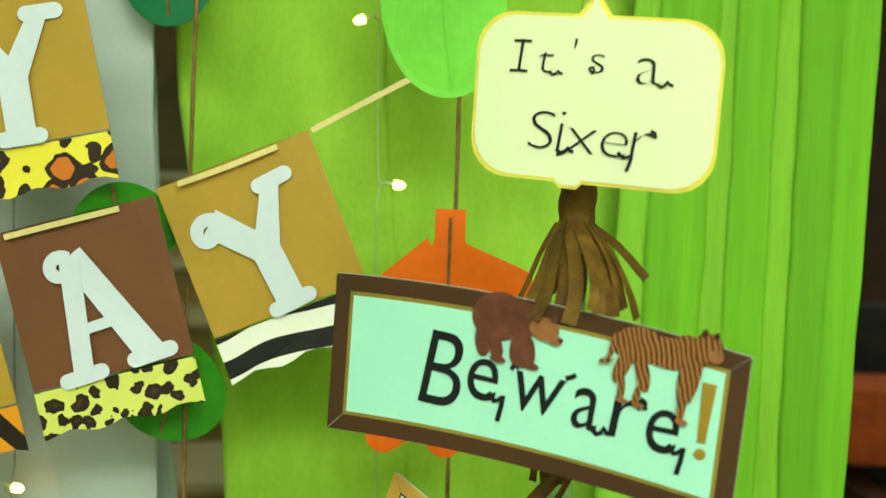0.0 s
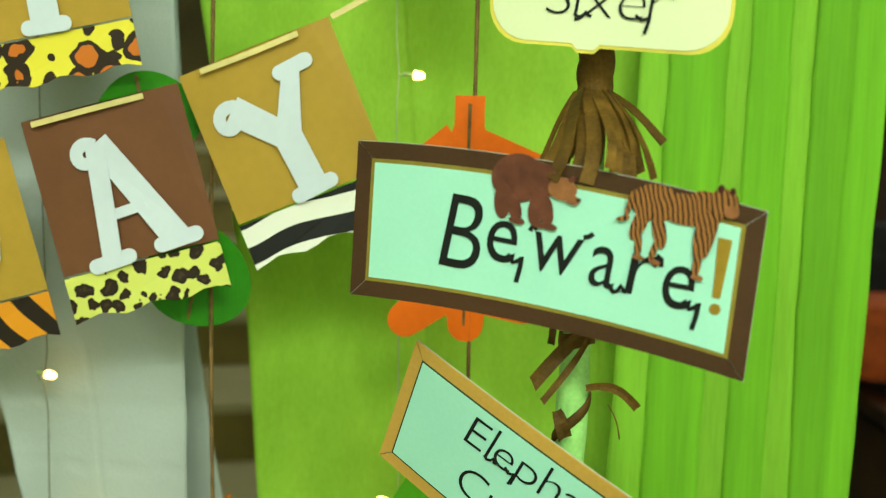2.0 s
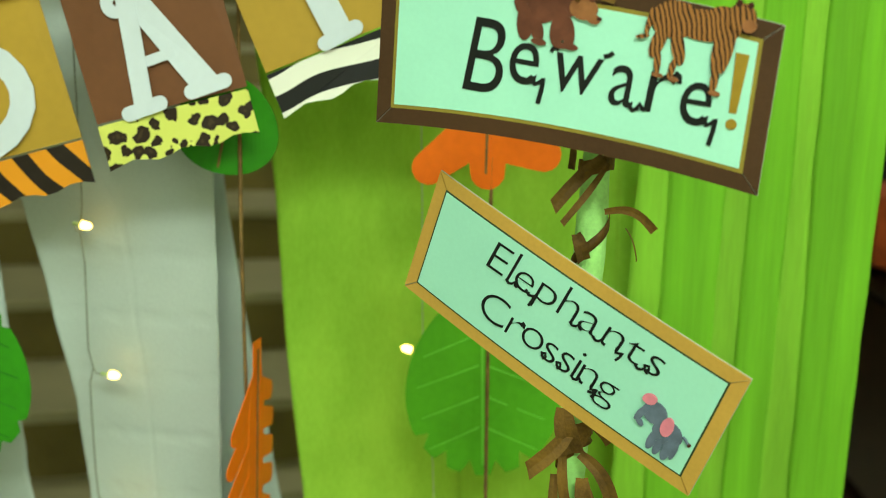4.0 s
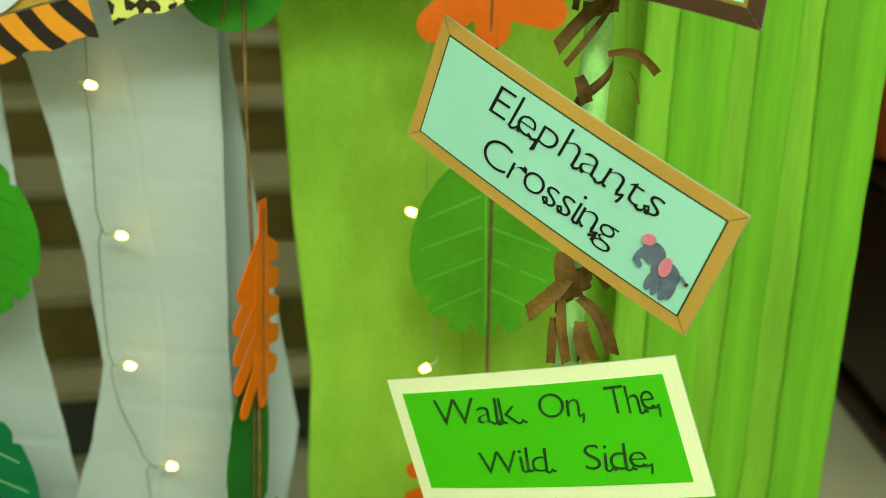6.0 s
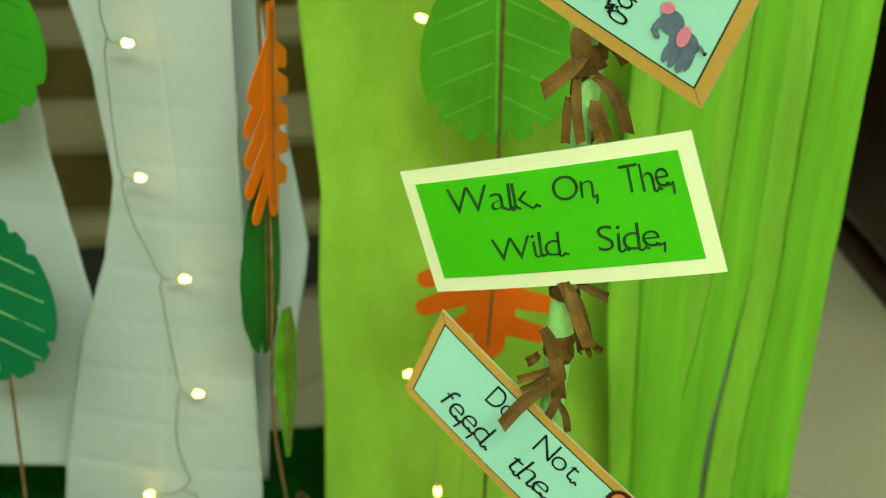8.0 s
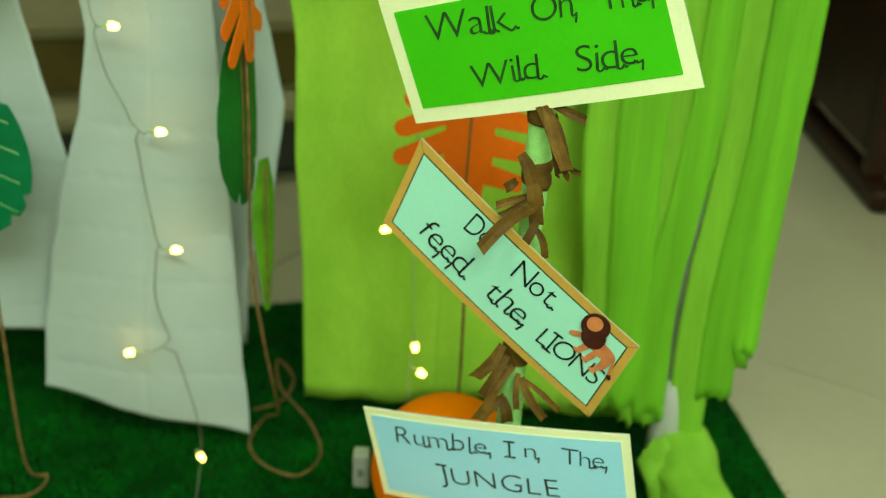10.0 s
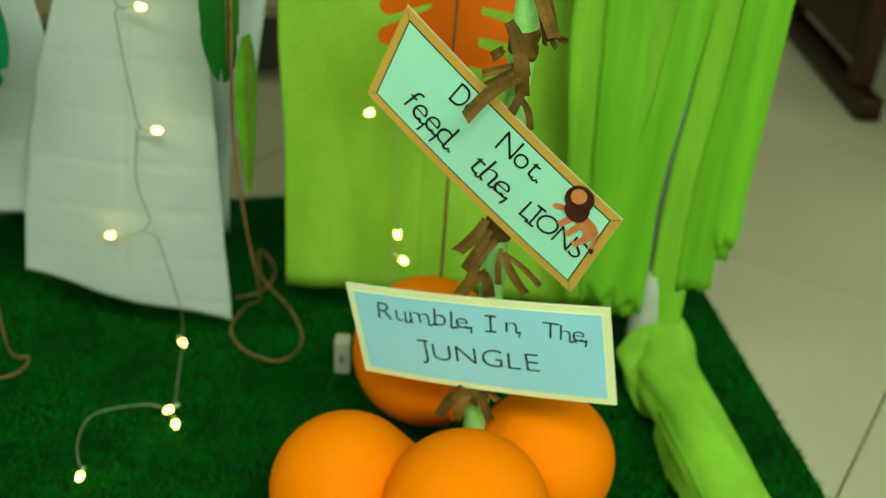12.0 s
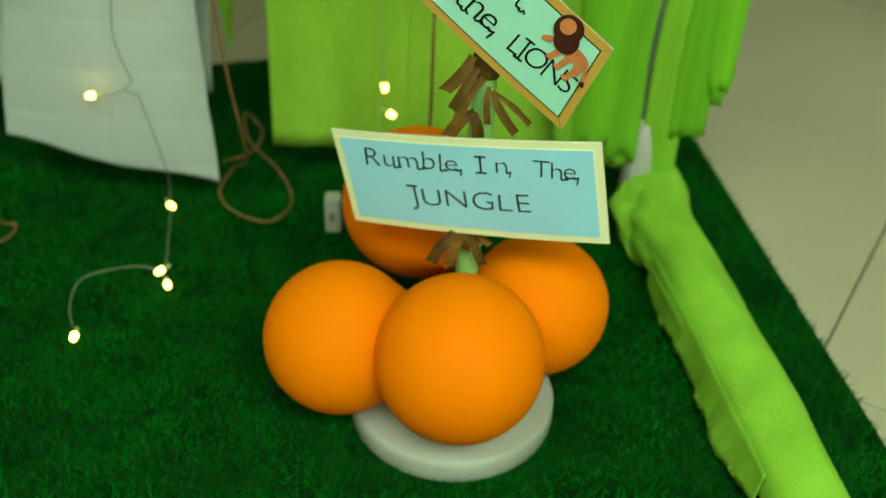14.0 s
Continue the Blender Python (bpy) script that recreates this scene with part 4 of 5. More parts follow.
fringe(0.588, 0.612,
       [(0.0610, 0.6220, 0.0780, 0.5760, 0.015, 0.002), (0.0710, 0.6020, 0.0790, 0.5580, 0.015, 0.004), (0.0580, 0.5980, 0.0490, 0.5930, 0.01, 0.006), (0.0680, 0.5840, 0.0410, 0.5790, 0.0085, 0.012), (0.0710, 0.5830, 0.0450, 0.5710, 0.006, 0.014), (0.0770, 0.5760, 0.0280, 0.5500, 0.0135, 0.04), (0.0790, 0.5650, 0.0690, 0.5480, 0.0095, 0.016), (0.0770, 0.5560, 0.0880, 0.5280, 0.0075, 0.006)], 18)
fringe(0.405, 0.440,
       [(0.0560, 0.4300, 0.0310, 0.4010, 0.0135, 0.012), (0.0610, 0.4190, 0.0390, 0.3830, 0.0105, 0.014), (0.0670, 0.4090, 0.0430, 0.3660, 0.0115, 0.016), (0.0730, 0.4010, 0.0730, 0.3670, 0.007, 0.01), (0.0760, 0.3970, 0.1000, 0.3610, 0.01, 0.014), (0.0780, 0.3960, 0.1130, 0.3690, 0.0065, 0.01), (0.0600, 0.3750, 0.0370, 0.3540, 0.015, 0.008), (0.0590, 0.3750, 0.0650, 0.3520, 0.013, 0.006)], 23)
fringe(0.214, 0.250,
       [(0.0540, 0.2400, 0.0250, 0.2060, 0.014, 0.014), (0.0590, 0.2380, 0.0430, 0.2020, 0.012, 0.012), (0.0640, 0.2400, 0.0780, 0.2040, 0.011, 0.012), (0.0720, 0.2400, 0.0840, 0.2290, 0.008, 0.01), (0.0540, 0.2400, 0.0550, 0.2210, 0.022, 0.004)], 28)


def spiral(z0, z1, turns, start, wide):
    """A narrow strip wound up the post."""
    root = thing("paper_wrap", tuple(pole_at(z0)), "narrow brown crepe strip wound round the post", "paper wrap", "paper strips wound on the post")
    bm = bmesh.new()
    rows = []
    n = int(26 * turns)
    for i in range(n + 1):
        a = start + 2 * math.pi * turns * i / n
        c = pole_at(z0 + (z1 - z0) * i / n)
        way = Vector((math.cos(a), math.sin(a), 0))
        rows.append([bm.verts.new(c + way * r + Vector((0, 0, h))) for r, h in ((0.0131, -wide / 2), (0.0137, -wide / 2), (0.0137, wide / 2), (0.0131, wide / 2))])
    for a, b in zip(rows, rows[1:]):
        for q in range(4):
            bm.faces.new((a[q], a[(q + 1) % 4], b[(q + 1) % 4], b[q]))
    bm.faces.new(rows[0])
    bm.faces.new(rows[-1][::-1])
    part("wound_strip", bm, PAPER_BROWN, root, smooth=True)


spiral(0.985, 1.030, 0.6, 2.6, 0.010)
spiral(0.792, 0.846, 0.9, -1.0, 0.010)

# ---- signs ----
CAP = 0.69


def long_plate(tops, lows, z0, z1, place):
    """A flat piece between two matching rims, in quads, so that it can bend along its length."""
    bm = bmesh.new()
    rows = [[bm.verts.new(place(*q, z)) for q in rim] for rim, z in ((tops, z1), (lows, z1), (lows, z0), (tops, z0))]
    for p, q in zip(rows, rows[1:] + rows[:1]):
        for k in range(len(tops) - 1):
            bm.faces.new((p[k], p[k + 1], q[k + 1], q[k]))
    for k in (0, -1):
        bm.faces.new([r[k] for r in rows])
    return bm



class Sign:
    def __init__(self, label, at, yaw, tilt, roll, w, h, shear, arch=0.0):
        self.m = pose(*at, 90 + tilt, 0, yaw) @ pose(0, 0, 0, 0, 0, roll)
        self.w, self.h, self.shear, self.arch = w, h, shear, arch
        self.root = thing("sign", at, label, "sign", "signs on the post")

    def plain(self, u, v, z):
        return self.m @ Vector((u, v, z - 0.005 * (2 * u / self.w) ** 2))

    def bent(self, u, v, z):
        return self.plain(u + self.shear * v, v + self.arch * (1 - (2 * u / self.w) ** 2), z)

    def rect(self, inset, z0, z1, name, mat_, label=""):
        a, b = self.w / 2 - inset, self.h / 2 - inset
        n = 16
        us = [-a + 2 * a * k / n for k in range(n + 1)]
        return part(name, long_plate([(u, b) for u in us], [(u, -b) for u in us], z0, z1, self.bent), mat_, self.root, label)

    def framed(self, border, frame_mat, line_mat, field_mat, line_w=0.002, g=0.0005):
        """Card back, four mitred border pieces, a drawn line and the coloured field."""
        self.rect(-0.0003, -0.0016, -0.0006, "card_back", BACK_CARD)
        a, b, n = self.w / 2, self.h / 2, 16
        i = border
        for s in (1, -1):
            top = [(-a + g + 2 * (a - g) * k / n, s * b) for k in range(n + 1)]
            low = [(-a + i + g + 2 * (a - i - g) * k / n, s * (b - i)) for k in range(n + 1)]
            part("border", long_plate(top, low, -0.0005, 0.0007, self.bent), frame_mat, self.root)
            part("border", plate([(s * a, -b + g), (s * a, b - g), (s * (a - i), b - i - g), (s * (a - i), -b + i + g)], -0.0005, 0.0007, self.bent), frame_mat, self.root)
        self.rect(border - 0.0006, -0.0004, 0.0010, "drawn_line", line_mat)
        self.rect(border + line_w, -0.0004, 0.0015, "field", field_mat)

    pen = 0.075

    @staticmethod
    def tail(ch, w):
        """The strokes that this writer adds to a letter w wide: hooks below the line, small loops, a droop on the r."""
        hook = [(w - 0.10, 0.10), (w - 0.01, 0.02), (w + 0.07, 0.06), (w + 0.09, 0.10), (w + 0.09, -0.03), (w + 0.07, -0.19)]
        if ch == "e":
            return [hook]
        if ch == "n":
            return [[(w - 0.04, 0.10), (w - 0.02, -0.01), (w + 0.06, 0.03), (w + 0.085, 0.07), (w + 0.08, -0.05), (w + 0.05, -0.17)]]
        if ch == "r":
            return [[(w - 0.06, 0.47), (w, 0.44), (w + 0.015, 0.36)]]
        if ch in "atdhklmui":
            return [[(w - 0.05, 0.02), (w + 0.02, -0.03), (w + 0.08, 0.0), (w + 0.11, 0.06), (w + 0.15, 0.01), (w + 0.20, 0.0)]]
        if ch == "s":
            return [[(0.03, 0.05), (-0.01, 0.12), (0.06, 0.15), (0.09, 0.08), (0.05, 0.0)]]
        if ch in "gxy":
            return [[(0.02, 0.03), (-0.03, -0.02), (-0.10, -0.05)]]
        if ch == "w":
            return [[(0.02, 0.48), (-0.06, 0.50), (-0.08, 0.44)], [(w - 0.02, 0.48), (w + 0.05, 0.50), (w + 0.10, 0.54)]]
        return []

    def word(self, text, start, end, cap, ink, weight=-0.012, tails=True, z=0.0017):
        """A word of handwriting from start to end along its baseline: each letter wavers, and most end in a small tail."""
        rr = random.Random(text + self.root["label"])
        glyphs, x = [], 0.0
        for ch in text:
            g = letters(ch, weight)
            lo, hi = min(v.co.x for v in g.verts), max(v.co.x for v in g.verts)
            glyphs.append((ch, g, lo, hi - lo))
        s, e = Vector(start), Vector(end)
        size = cap / CAP * 1.2
        ink_w = sum(g[3] for g in glyphs)
        gaps = max(1, len(text) - 1)
        size = min(size, (e - s).length / (ink_w + 0.05 * gaps)) if len(text) > 1 else (e - s).length / ink_w
        gap = ((e - s).length / size - ink_w) / gaps
        along = (e - s).normalized() * size
        up = Vector((-along.y, along.x)).normalized() * (cap / CAP)
        face = self.m.to_3x3() @ Vector((0, 0, 1))
        bm = bmesh.new()
        x = -gap
        for ch, g, lo, w in glyphs:
            x += gap
            slant, lift, grow = rr.uniform(0.02, 0.14), rr.uniform(-0.03, 0.03), rr.uniform(0.94, 1.08)

            def spot(px, py, pz=0.0, x=x):
                q = s + along * (x + px + slant * py) + up * (py * grow + lift)
                return self.plain(q.x, q.y, z + 0.0003 + pz)
            at = {v: bm.verts.new(spot(v.co.x - lo, v.co.y, v.co.z * 0.01)) for v in g.verts}
            for f in g.faces:
                bm.faces.new([at[v] for v in f.verts])
            g.free()
            x += w
            if ch == "I" or (ch == "J" and w > 0):
                for q in ((0.685,) if ch == "J" else (0.685, 0.01)):
                    strip([spot(w / 2 - 0.17, q), spot(w / 2, q + 0.01), spot(w / 2 + 0.17, q)], cap * 0.075, face, bm)
            for points in self.tail(ch, w) if tails else ():
                strip([spot(p, q) for p, q in points], cap * self.pen, face, bm)
        return part("writing", bm, ink, self.root, "handwritten word in dark ink")


bubble = Sign("pale yellow speech-bubble sign reading It's a Sixer", (0.0985, 0.722, 1.3367), -20, 3, -4.1, 0.166, 0.1105, -0.02)


def bubble_outline(grow):
    a, b, r = 0.0855 + grow, 0.0572 + grow, 0.027
    out = []
    for cx, cy, t0 in ((a - r, -b + r, -90), (a - r, b - r, 0)):
        out += [(cx + r * math.cos(radians(t0 + 15 * k)), cy + r * math.sin(radians(t0 + 15 * k))) for k in range(7)]
    out += [(0.010 + grow, b), (0.003 + grow, b + 0.010), (-0.001, b + 0.024 + grow), (-0.006 - grow, b + 0.009), (-0.013 - grow, b)]
    for cx, cy, t0 in ((-a + r, b - r, 90), (-a + r, -b + r, 180)):
        out += [(cx + r * math.cos(radians(t0 + 15 * k)), cy + r * math.sin(radians(t0 + 15 * k))) for k in range(7)]
    return out + [(-0.022, -b), (-0.018, -b - 0.004), (-0.006, -b - 0.004), (-0.002, -b)]


part("card_back", plate(bubble_outline(0.0), -0.0014, 0.0, bubble.bent), BACK_CARD, bubble.root)
part("drawn_edge", plate(bubble_outline(0.0001), 0.0001, 0.0008, bubble.bent), YELLOW_EDGE, bubble.root, "wavering yellow marker edge")
part("field", plate(bubble_outline(-0.0024), 0.0002, 0.0014, bubble.bent), PALE_CARD, bubble.root)
bubble.word("It's", (-0.0542, 0.0158), (0.0066, 0.0172), 0.0215, INK, -0.022)
bubble.word("a", (0.0290, 0.0133), (0.0450, 0.0140), 0.0275, INK, -0.022)
bubble.word("Sixer", (-0.0422, -0.0355), (0.0438, -0.0375), 0.0290, INK, -0.024)

beware = Sign("mint green Beware sign in a dark brown frame", (0.0579, 0.7023, 1.1358), -18.9, 6.05, -7.5, 0.2859, 0.1142, -0.046, 0.0092)
beware.framed(0.0125, BROWN_FRAME, OLIVE_LINE, MINT, 0.0022)
for ch, u0, u1, v, cap in (("B", -0.0727, -0.0445, -0.0175, 0.053), ("e", -0.0395, -0.0180, -0.0080, 0.043), ("w", -0.0085, 0.0255, -0.0070, 0.041), ("a", 0.0345, 0.0520, -0.0110, 0.040), ("r", 0.0600, 0.0790, -0.0120, 0.042), ("e", 0.0835, 0.1040, -0.0160, 0.043)):
    beware.word(ch, (u0, v), (u1, v), cap, INK, -0.003 if ch != "B" else -0.006)
part("exclamation_mark", plate([(0.1135, 0.036), (0.1225, 0.0355), (0.1215, -0.004), (0.1165, -0.004)], 0.0016, 0.0022, beware.plain), TAN_INK, beware.root, "olive tan exclamation mark")
part("exclamation_dot", plate(ellipse(0.1195, -0.0115, 0.0037, 0.0037), 0.0016, 0.0022, beware.plain), TAN_INK, beware.root)

eleph = Sign("mint green Elephants Crossing sign in a gold frame", (0.0651, 0.737, 0.9449), -34.5, 7.6, -25.6, 0.2877, 0.1131, -0.034)
eleph.framed(0.0115, GOLD_FRAME, DARK_LINE, MINT, 0.0009)
eleph.word("Elephants", (-0.0756, 0.0110), (0.0850, 0.0150), 0.0265, INK, -0.019)
eleph.word("Crossing", (-0.0667, -0.0310), (0.0650, -0.0255), 0.0265, INK, -0.019)

wild = Sign("bright green Walk On The Wild Side sign with cream border", (0.0612, 0.7441, 0.7194), -26.0, 0.5, 17.1, 0.2702, 0.1157, -0.07)
wild.framed(0.0125, CREAM_FRAME, CREAM_FRAME, GREEN_CARD, 0.0006, 0.00002)
for text, s, e, cap in (("Walk", (-0.0964, 0.0140), (-0.0130, 0.0146), 0.024), ("On", (0.0079, 0.0165), (0.0445, 0.0166), 0.022), ("The", (0.0690, 0.0150), (0.1085, 0.0168), 0.023), ("Wild", (-0.0618, -0.0315), (0.0040, -0.0300), 0.022), ("Side", (0.0385, -0.0306), (0.0915, -0.0308), 0.022)):
    wild.word(text, s, e, cap, GREEN_INK, -0.012)

lions = Sign("mint green Do Not feed the LIONS sign in a gold frame", (0.054, 0.724, 0.4996), -24.7, 3.2, -35.6, 0.268, 0.098, -0.221)
lions.framed(0.0085, GOLD_FRAME, DARK_LINE, MINT, 0.0009)
for text, s, e, cap in (("Do", (-0.0630, 0.0141), (-0.0360, 0.0160), 0.023), ("Not", (-0.0029, 0.0120), (0.0410, 0.0170), 0.023), ("feed", (-0.0931, -0.0265), (-0.0365, -0.0274), 0.025), ("the", (-0.0089, -0.0235), (0.0345, -0.0215), 0.024), ("LIONS", (0.0560, -0.0231), (0.1230, -0.0150), 0.022)):
    lions.word(text, s, e, cap, INK, -0.014)

rumble = Sign("pale blue Rumble In The JUNGLE sign with cream border", (0.0555, 0.7097, 0.3006), -22.6, 6.5, 12.1, 0.2800, 0.1155, 0.045)
rumble.framed(0.0075, CREAM_FRAME, CREAM_FRAME, BLUE_CARD, 0.0006, 0.00002)
for text, s, e, cap in (("Rumble", (-0.1061, 0.0199), (-0.0029, 0.0199), 0.0204), ("In", (0.0200, 0.0209), (0.0485, 0.0210), 0.0194), ("The", (0.0737, 0.0204), (0.1140, 0.0175), 0.0194), ("JUNGLE", (-0.0638, -0.0247), (0.0653, -0.0233), 0.0213)):
    rumble.word(text, s, e, cap, BLUE_INK, -0.018)


def cutout(sign, pieces, at, su, sv, label):
    """A flat glued-on shape made of plain rounded pieces: (material, u, v, a, b, turn)."""
    root = sign.root
    for k, (mt, u, v, a, b, t) in enumerate(pieces):
        out = [(at[0] + p * su, at[1] + q * sv) for p, q in ellipse(u, v, a, b, 24, t)]
        ob = part("shape_piece" if k else "glued_shape", plate(out, 0.0021, 0.0026 + 0.00012 * k, sign.plain), mt, root, "" if k else label)
        root = root if k else ob


cutout(beware, [(SHAPE_BROWN, -0.20, 0.12, 0.30, 0.34, -14), (SHAPE_BROWN, 0.02, 0.14, 0.26, 0.25, -16), (SHAPE_BROWN, -0.34, -0.22, 0.095, 0.25, 4), (SHAPE_BROWN, -0.19, -0.30, 0.075, 0.18, 14),
                (SHAPE_BROWN, 0.06, -0.22, 0.095, 0.26, -4), (SHAPE_BROWN, 0.17, -0.26, 0.075, 0.22, 10), (SHAPE_BROWN, 0.10, -0.46, 0.09, 0.045, -6), (SHAPE_BROWN, 0.22, -0.46, 0.09, 0.045, -6), (SHAPE_BROWN, -0.15, -0.46, 0.09, 0.045, -6),
                (SHAPE_TAN, 0.31, 0.08, 0.16, 0.155, -26), (SHAPE_TAN, 0.43, -0.04, 0.085, 0.065, -30), (SHAPE_BROWN, 0.21, 0.23, 0.05, 0.06, 0), (SHAPE_BROWN, 0.40, 0.23, 0.035, 0.05, -20), (SHAPE_MANE, 0.50, -0.03, 0.025, 0.025, 0)],
       (-0.0105, 0.0460), 0.062, 0.050, "plain reddish brown paper shape")
cutout(beware, [(SHAPE_STRIPE, -0.20, 0.12, 0.22, 0.20, 8), (SHAPE_STRIPE, 0.06, 0.10, 0.26, 0.165, -4), (SHAPE_STRIPE, 0.22, 0.13, 0.17, 0.20, 10), (SHAPE_STRIPE, -0.31, -0.12, 0.065, 0.20, -12), (SHAPE_STRIPE, -0.29, -0.36, 0.032, 0.14, 4),
                (SHAPE_STRIPE, -0.13, -0.16, 0.060, 0.20, 14), (SHAPE_STRIPE, -0.15, -0.40, 0.030, 0.12, -6), (SHAPE_STRIPE, 0.23, -0.18, 0.058, 0.26, 2), (SHAPE_STRIPE, 0.24, -0.46, 0.036, 0.14, 0), (SHAPE_STRIPE, 0.31, -0.14, 0.042, 0.24, -6),
                (SHAPE_TAN, -0.27, -0.49, 0.055, 0.026, -8), (SHAPE_TAN, -0.12, -0.51, 0.050, 0.026, -8), (SHAPE_TAN, 0.26, -0.59, 0.055, 0.028, -8),
                (SHAPE_STRIPE, 0.37, 0.24, 0.13, 0.145, 4), (SHAPE_TAN, 0.45, 0.16, 0.065, 0.07, 0), (SHAPE_STRIPE, -0.42, 0.06, 0.024, 0.17, -6), (SHAPE_STRIPE, -0.46, -0.10, 0.060, 0.024, 18), (SHAPE_MANE, 0.33, 0.38, 0.030, 0.040, 0), (SHAPE_MANE, 0.43, 0.37, 0.026, 0.036, 0)],
       (0.0855, 0.0440), 0.074, 0.062, "plain striped tan paper shape")
cutout(eleph, [(SHAPE_GREY, 0.16, -0.04, 0.27, 0.25, 8), (SHAPE_GREY, -0.02, -0.32, 0.075, 0.20, 0), (SHAPE_GREY, 0.12, -0.36, 0.07, 0.18, 0), (SHAPE_GREY, 0.28, -0.32, 0.085, 0.22, 0), (SHAPE_GREY, 0.38, -0.24, 0.06, 0.20, 4),
               (SHAPE_GREY, -0.18, 0.18, 0.22, 0.21, 0), (SHAPE_GREY, -0.38, 0.04, 0.065, 0.20, -14), (SHAPE_GREY, -0.34, -0.14, 0.09, 0.05, -30), (SHAPE_PINK, -0.36, 0.36, 0.13, 0.10, 30), (SHAPE_PINK, 0.11, 0.08, 0.11, 0.19, 4),
               (SHAPE_GREY, 0.48, 0.06, 0.09, 0.018, -30), (SHAPE_MANE, 0.56, 0.02, 0.03, 0.03, 0)],
       (0.1040, -0.0175), 0.044, 0.044, "plain blue grey and pink paper shape")
cutout(lions, [(SHAPE_ORANGE, 0.20, -0.08, 0.26, 0.13, -4), (SHAPE_ORANGE, -0.28, -0.16, 0.12, 0.055, 38), (SHAPE_ORANGE, -0.04, -0.26, 0.055, 0.18, -14), (SHAPE_ORANGE, -0.08, -0.40, 0.065, 0.032, 0), (SHAPE_ORANGE, 0.14, -0.28, 0.055, 0.18, -8),
               (SHAPE_ORANGE, 0.11, -0.44, 0.065, 0.032, 0), (SHAPE_ORANGE, 0.36, -0.22, 0.075, 0.18, 6), (SHAPE_ORANGE, 0.34, -0.40, 0.045, 0.12, -10), (SHAPE_ORANGE, 0.31, -0.50, 0.065, 0.032, 0),
               (SHAPE_MANE, -0.16, 0.20, 0.23, 0.25, 0), (SHAPE_MANE, -0.06, 0.02, 0.20, 0.22, 20), (SHAPE_ORANGE, -0.20, 0.24, 0.125, 0.145, 0), (SHAPE_ORANGE, 0.50, -0.24, 0.025, 0.15, 20), (SHAPE_MANE, 0.57, -0.38, 0.055, 0.035, -30)],
       (0.0930, 0.0250), 0.058, 0.056, "plain terracotta and maroon paper shape")

# ---- balloons ----


def balloon(at, r, knot, label):
    c, k = Vector(at), Vector(knot)
    way = (k - c).normalized()
    q = way.to_track_quat("Z", "Y").to_matrix().to_4x4()
    bm = bmesh.new()
    n, sides = 28, 48
    rings = []
    for i in range(1, n + 1):
        t = math.pi * i / (n + 0.35)
        rr, zz = r * math.sin(t), -r * math.cos(t)
        if i > n - 5:
            zz += r * 0.02 * (i - n + 5) ** 1.5
        rings.append([bm.verts.new((rr * math.cos(2 * math.pi * s / sides), rr * math.sin(2 * math.pi * s / sides), zz)) for s in range(sides)])
    tip = bm.verts.new((0, 0, -r))
    for s in range(sides):
        bm.faces.new((tip, rings[0][(s + 1) % sides], rings[0][s]))
    for a, b in zip(rings, rings[1:]):
        for s in range(sides):
            bm.faces.new((a[s], a[(s + 1) % sides], b[(s + 1) % sides], b[s]))
    bm.faces.new(rings[-1])
    bmesh.ops.transform(bm, matrix=Matrix.Translation(c) @ q, verts=bm.verts)
    root = thing("balloon", at, label, "balloon", "orange balloons round the post")
    part("skin", bm, BALLOON, root, smooth=True)
    e = c + way * r * 1.14
    part("knot", tube([e, e + way * 0.004, e + way * 0.009, e + way * 0.013], lambda t: 0.003 + 0.003 * t, 10), BALLOON, root, "tied orange neck", smooth=True)


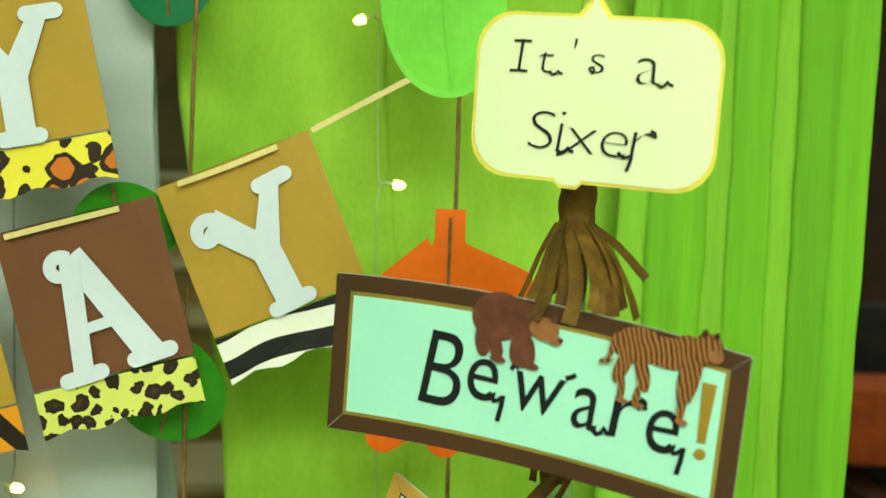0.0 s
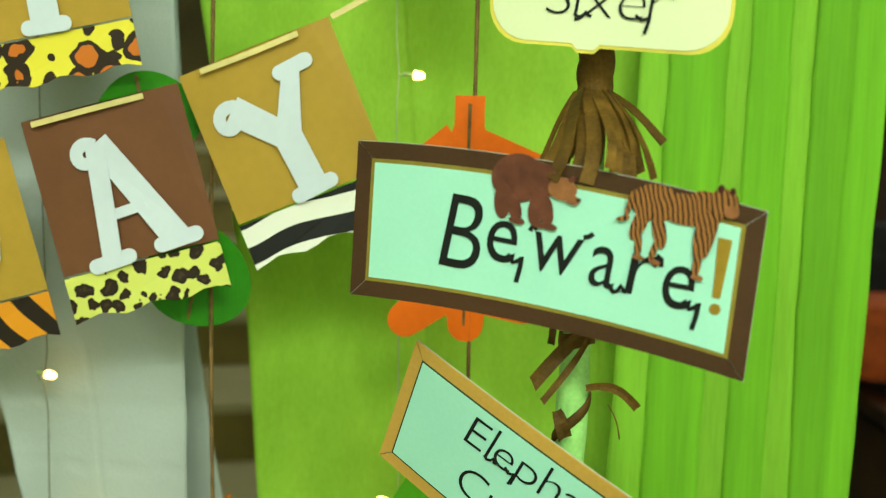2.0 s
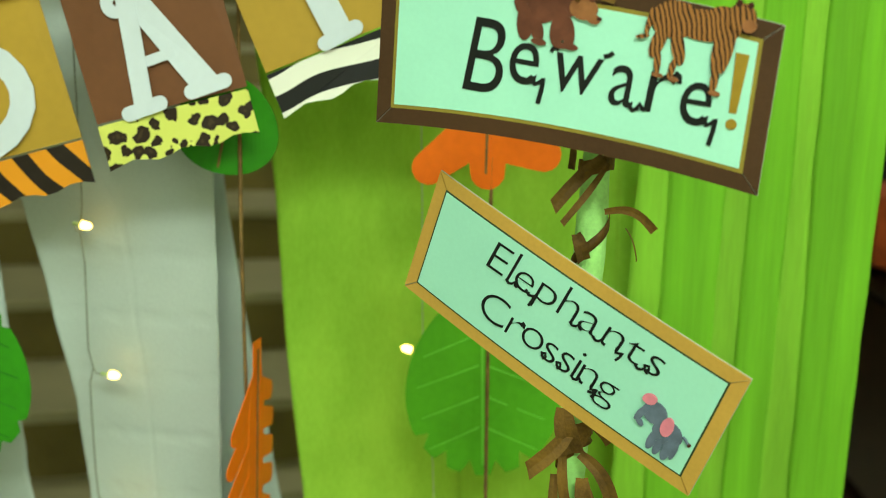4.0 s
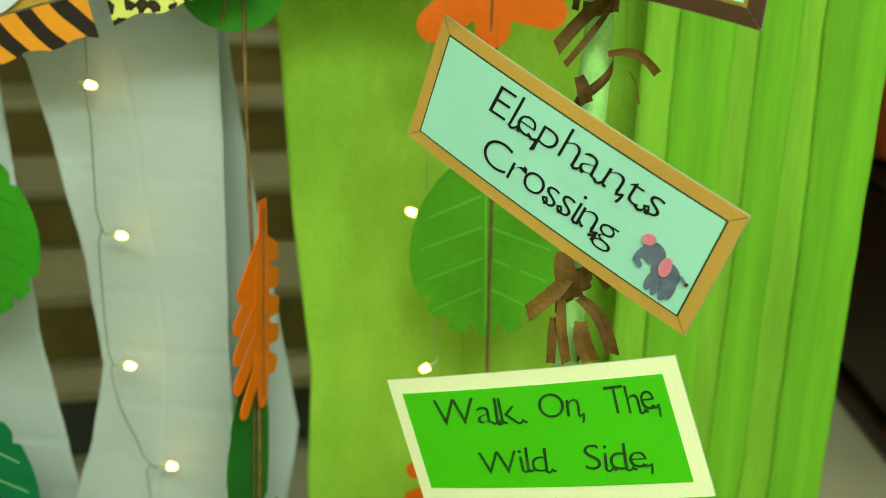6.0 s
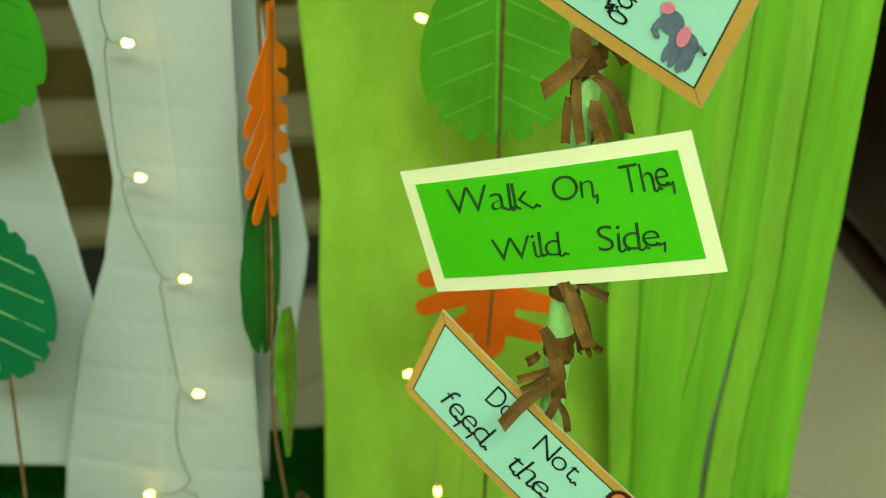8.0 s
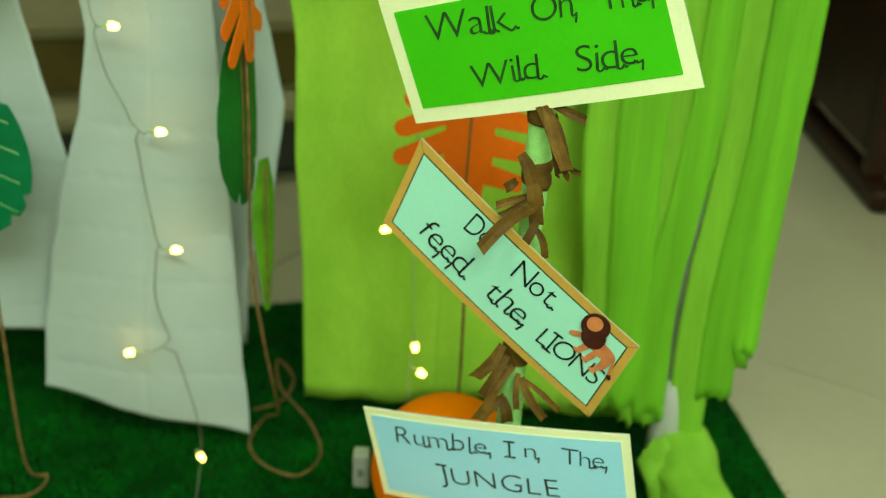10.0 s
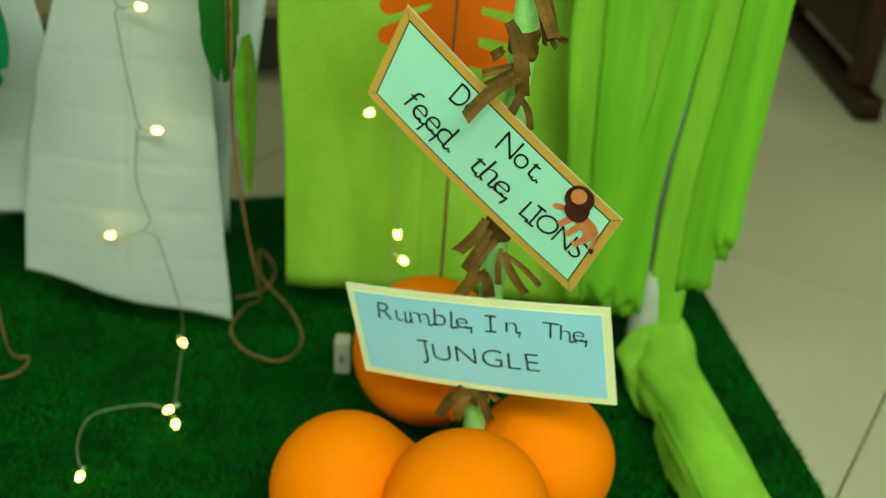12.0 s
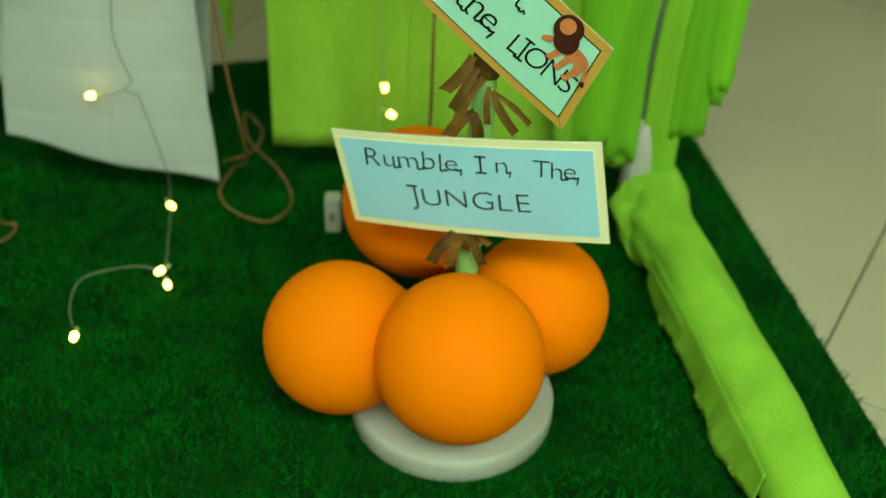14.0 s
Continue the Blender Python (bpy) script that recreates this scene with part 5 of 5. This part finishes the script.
KNOT = (0.06, 0.735, 0.13)
balloon((0.056, 0.640, 0.140), 0.0870, KNOT, "matt orange round balloon resting over the white base")
balloon((-0.069, 0.700, 0.112), 0.0825, KNOT, "matt orange round balloon leaning beside the base")
balloon((0.145, 0.755, 0.120), 0.0790, KNOT, "matt orange round balloon leaning beside the base")
balloon((0.010, 0.885, 0.165), 0.0900, (0.055, 0.745, 0.15), "matt orange round balloon behind the post")

# ---- floor tiles, last ----
tile_mesh = None
T = 0.6
turn = pose(0.532, 0.848, 0, 0, 0, 57.8)
for i in range(-10, 12):
    for j in range(-10, 12):
        c = turn @ Vector(((i + 0.35) * T, (j + 0.5) * T, 0))
        if not (X0 - 0.3 < c.x < X1 + 0.3 and Y0 - 0.3 < c.y < Y1 + 0.3):
            continue
        if tile_mesh is None:
            bm = box(-T / 2 + 0.0016, T / 2 - 0.0016, -T / 2 + 0.0016, T / 2 - 0.0016, -0.012, -0.0005, 0.0012)
            tile_mesh = bpy.data.meshes.new("tile")
            bm.to_mesh(tile_mesh)
            bm.free()
            tile_mesh.materials.append(TILE)
        ob = new("tile", tile_mesh)
        ob.parent = slab
        ob.matrix_basis = Matrix.Translation(c) @ pose(0, 0, 0, 0, 0, 57.8)
        if not (X0 + 0.43 < c.x < X1 - 0.43 and Y0 + 0.43 < c.y < Y1 - 0.43):
            bm = bmesh.new()
            bm.from_mesh(tile_mesh)
            back = ob.matrix_basis.inverted()
            for p, n in (((X0, 0, 0), (-1, 0, 0)), ((X1, 0, 0), (1, 0, 0)), ((0, Y0, 0), (0, -1, 0)), ((0, Y1, 0), (0, 1, 0))):
                bmesh.ops.bisect_plane(bm, geom=bm.verts[:] + bm.edges[:] + bm.faces[:], plane_co=back @ Vector(p), plane_no=back.to_3x3() @ Vector(n), clear_outer=True)
            if not bm.faces:
                bpy.data.objects.remove(ob)
            else:
                cut = bpy.data.meshes.new("tile")
                bm.to_mesh(cut)
                cut.materials.append(TILE)
                ob.data = cut
            bm.free()
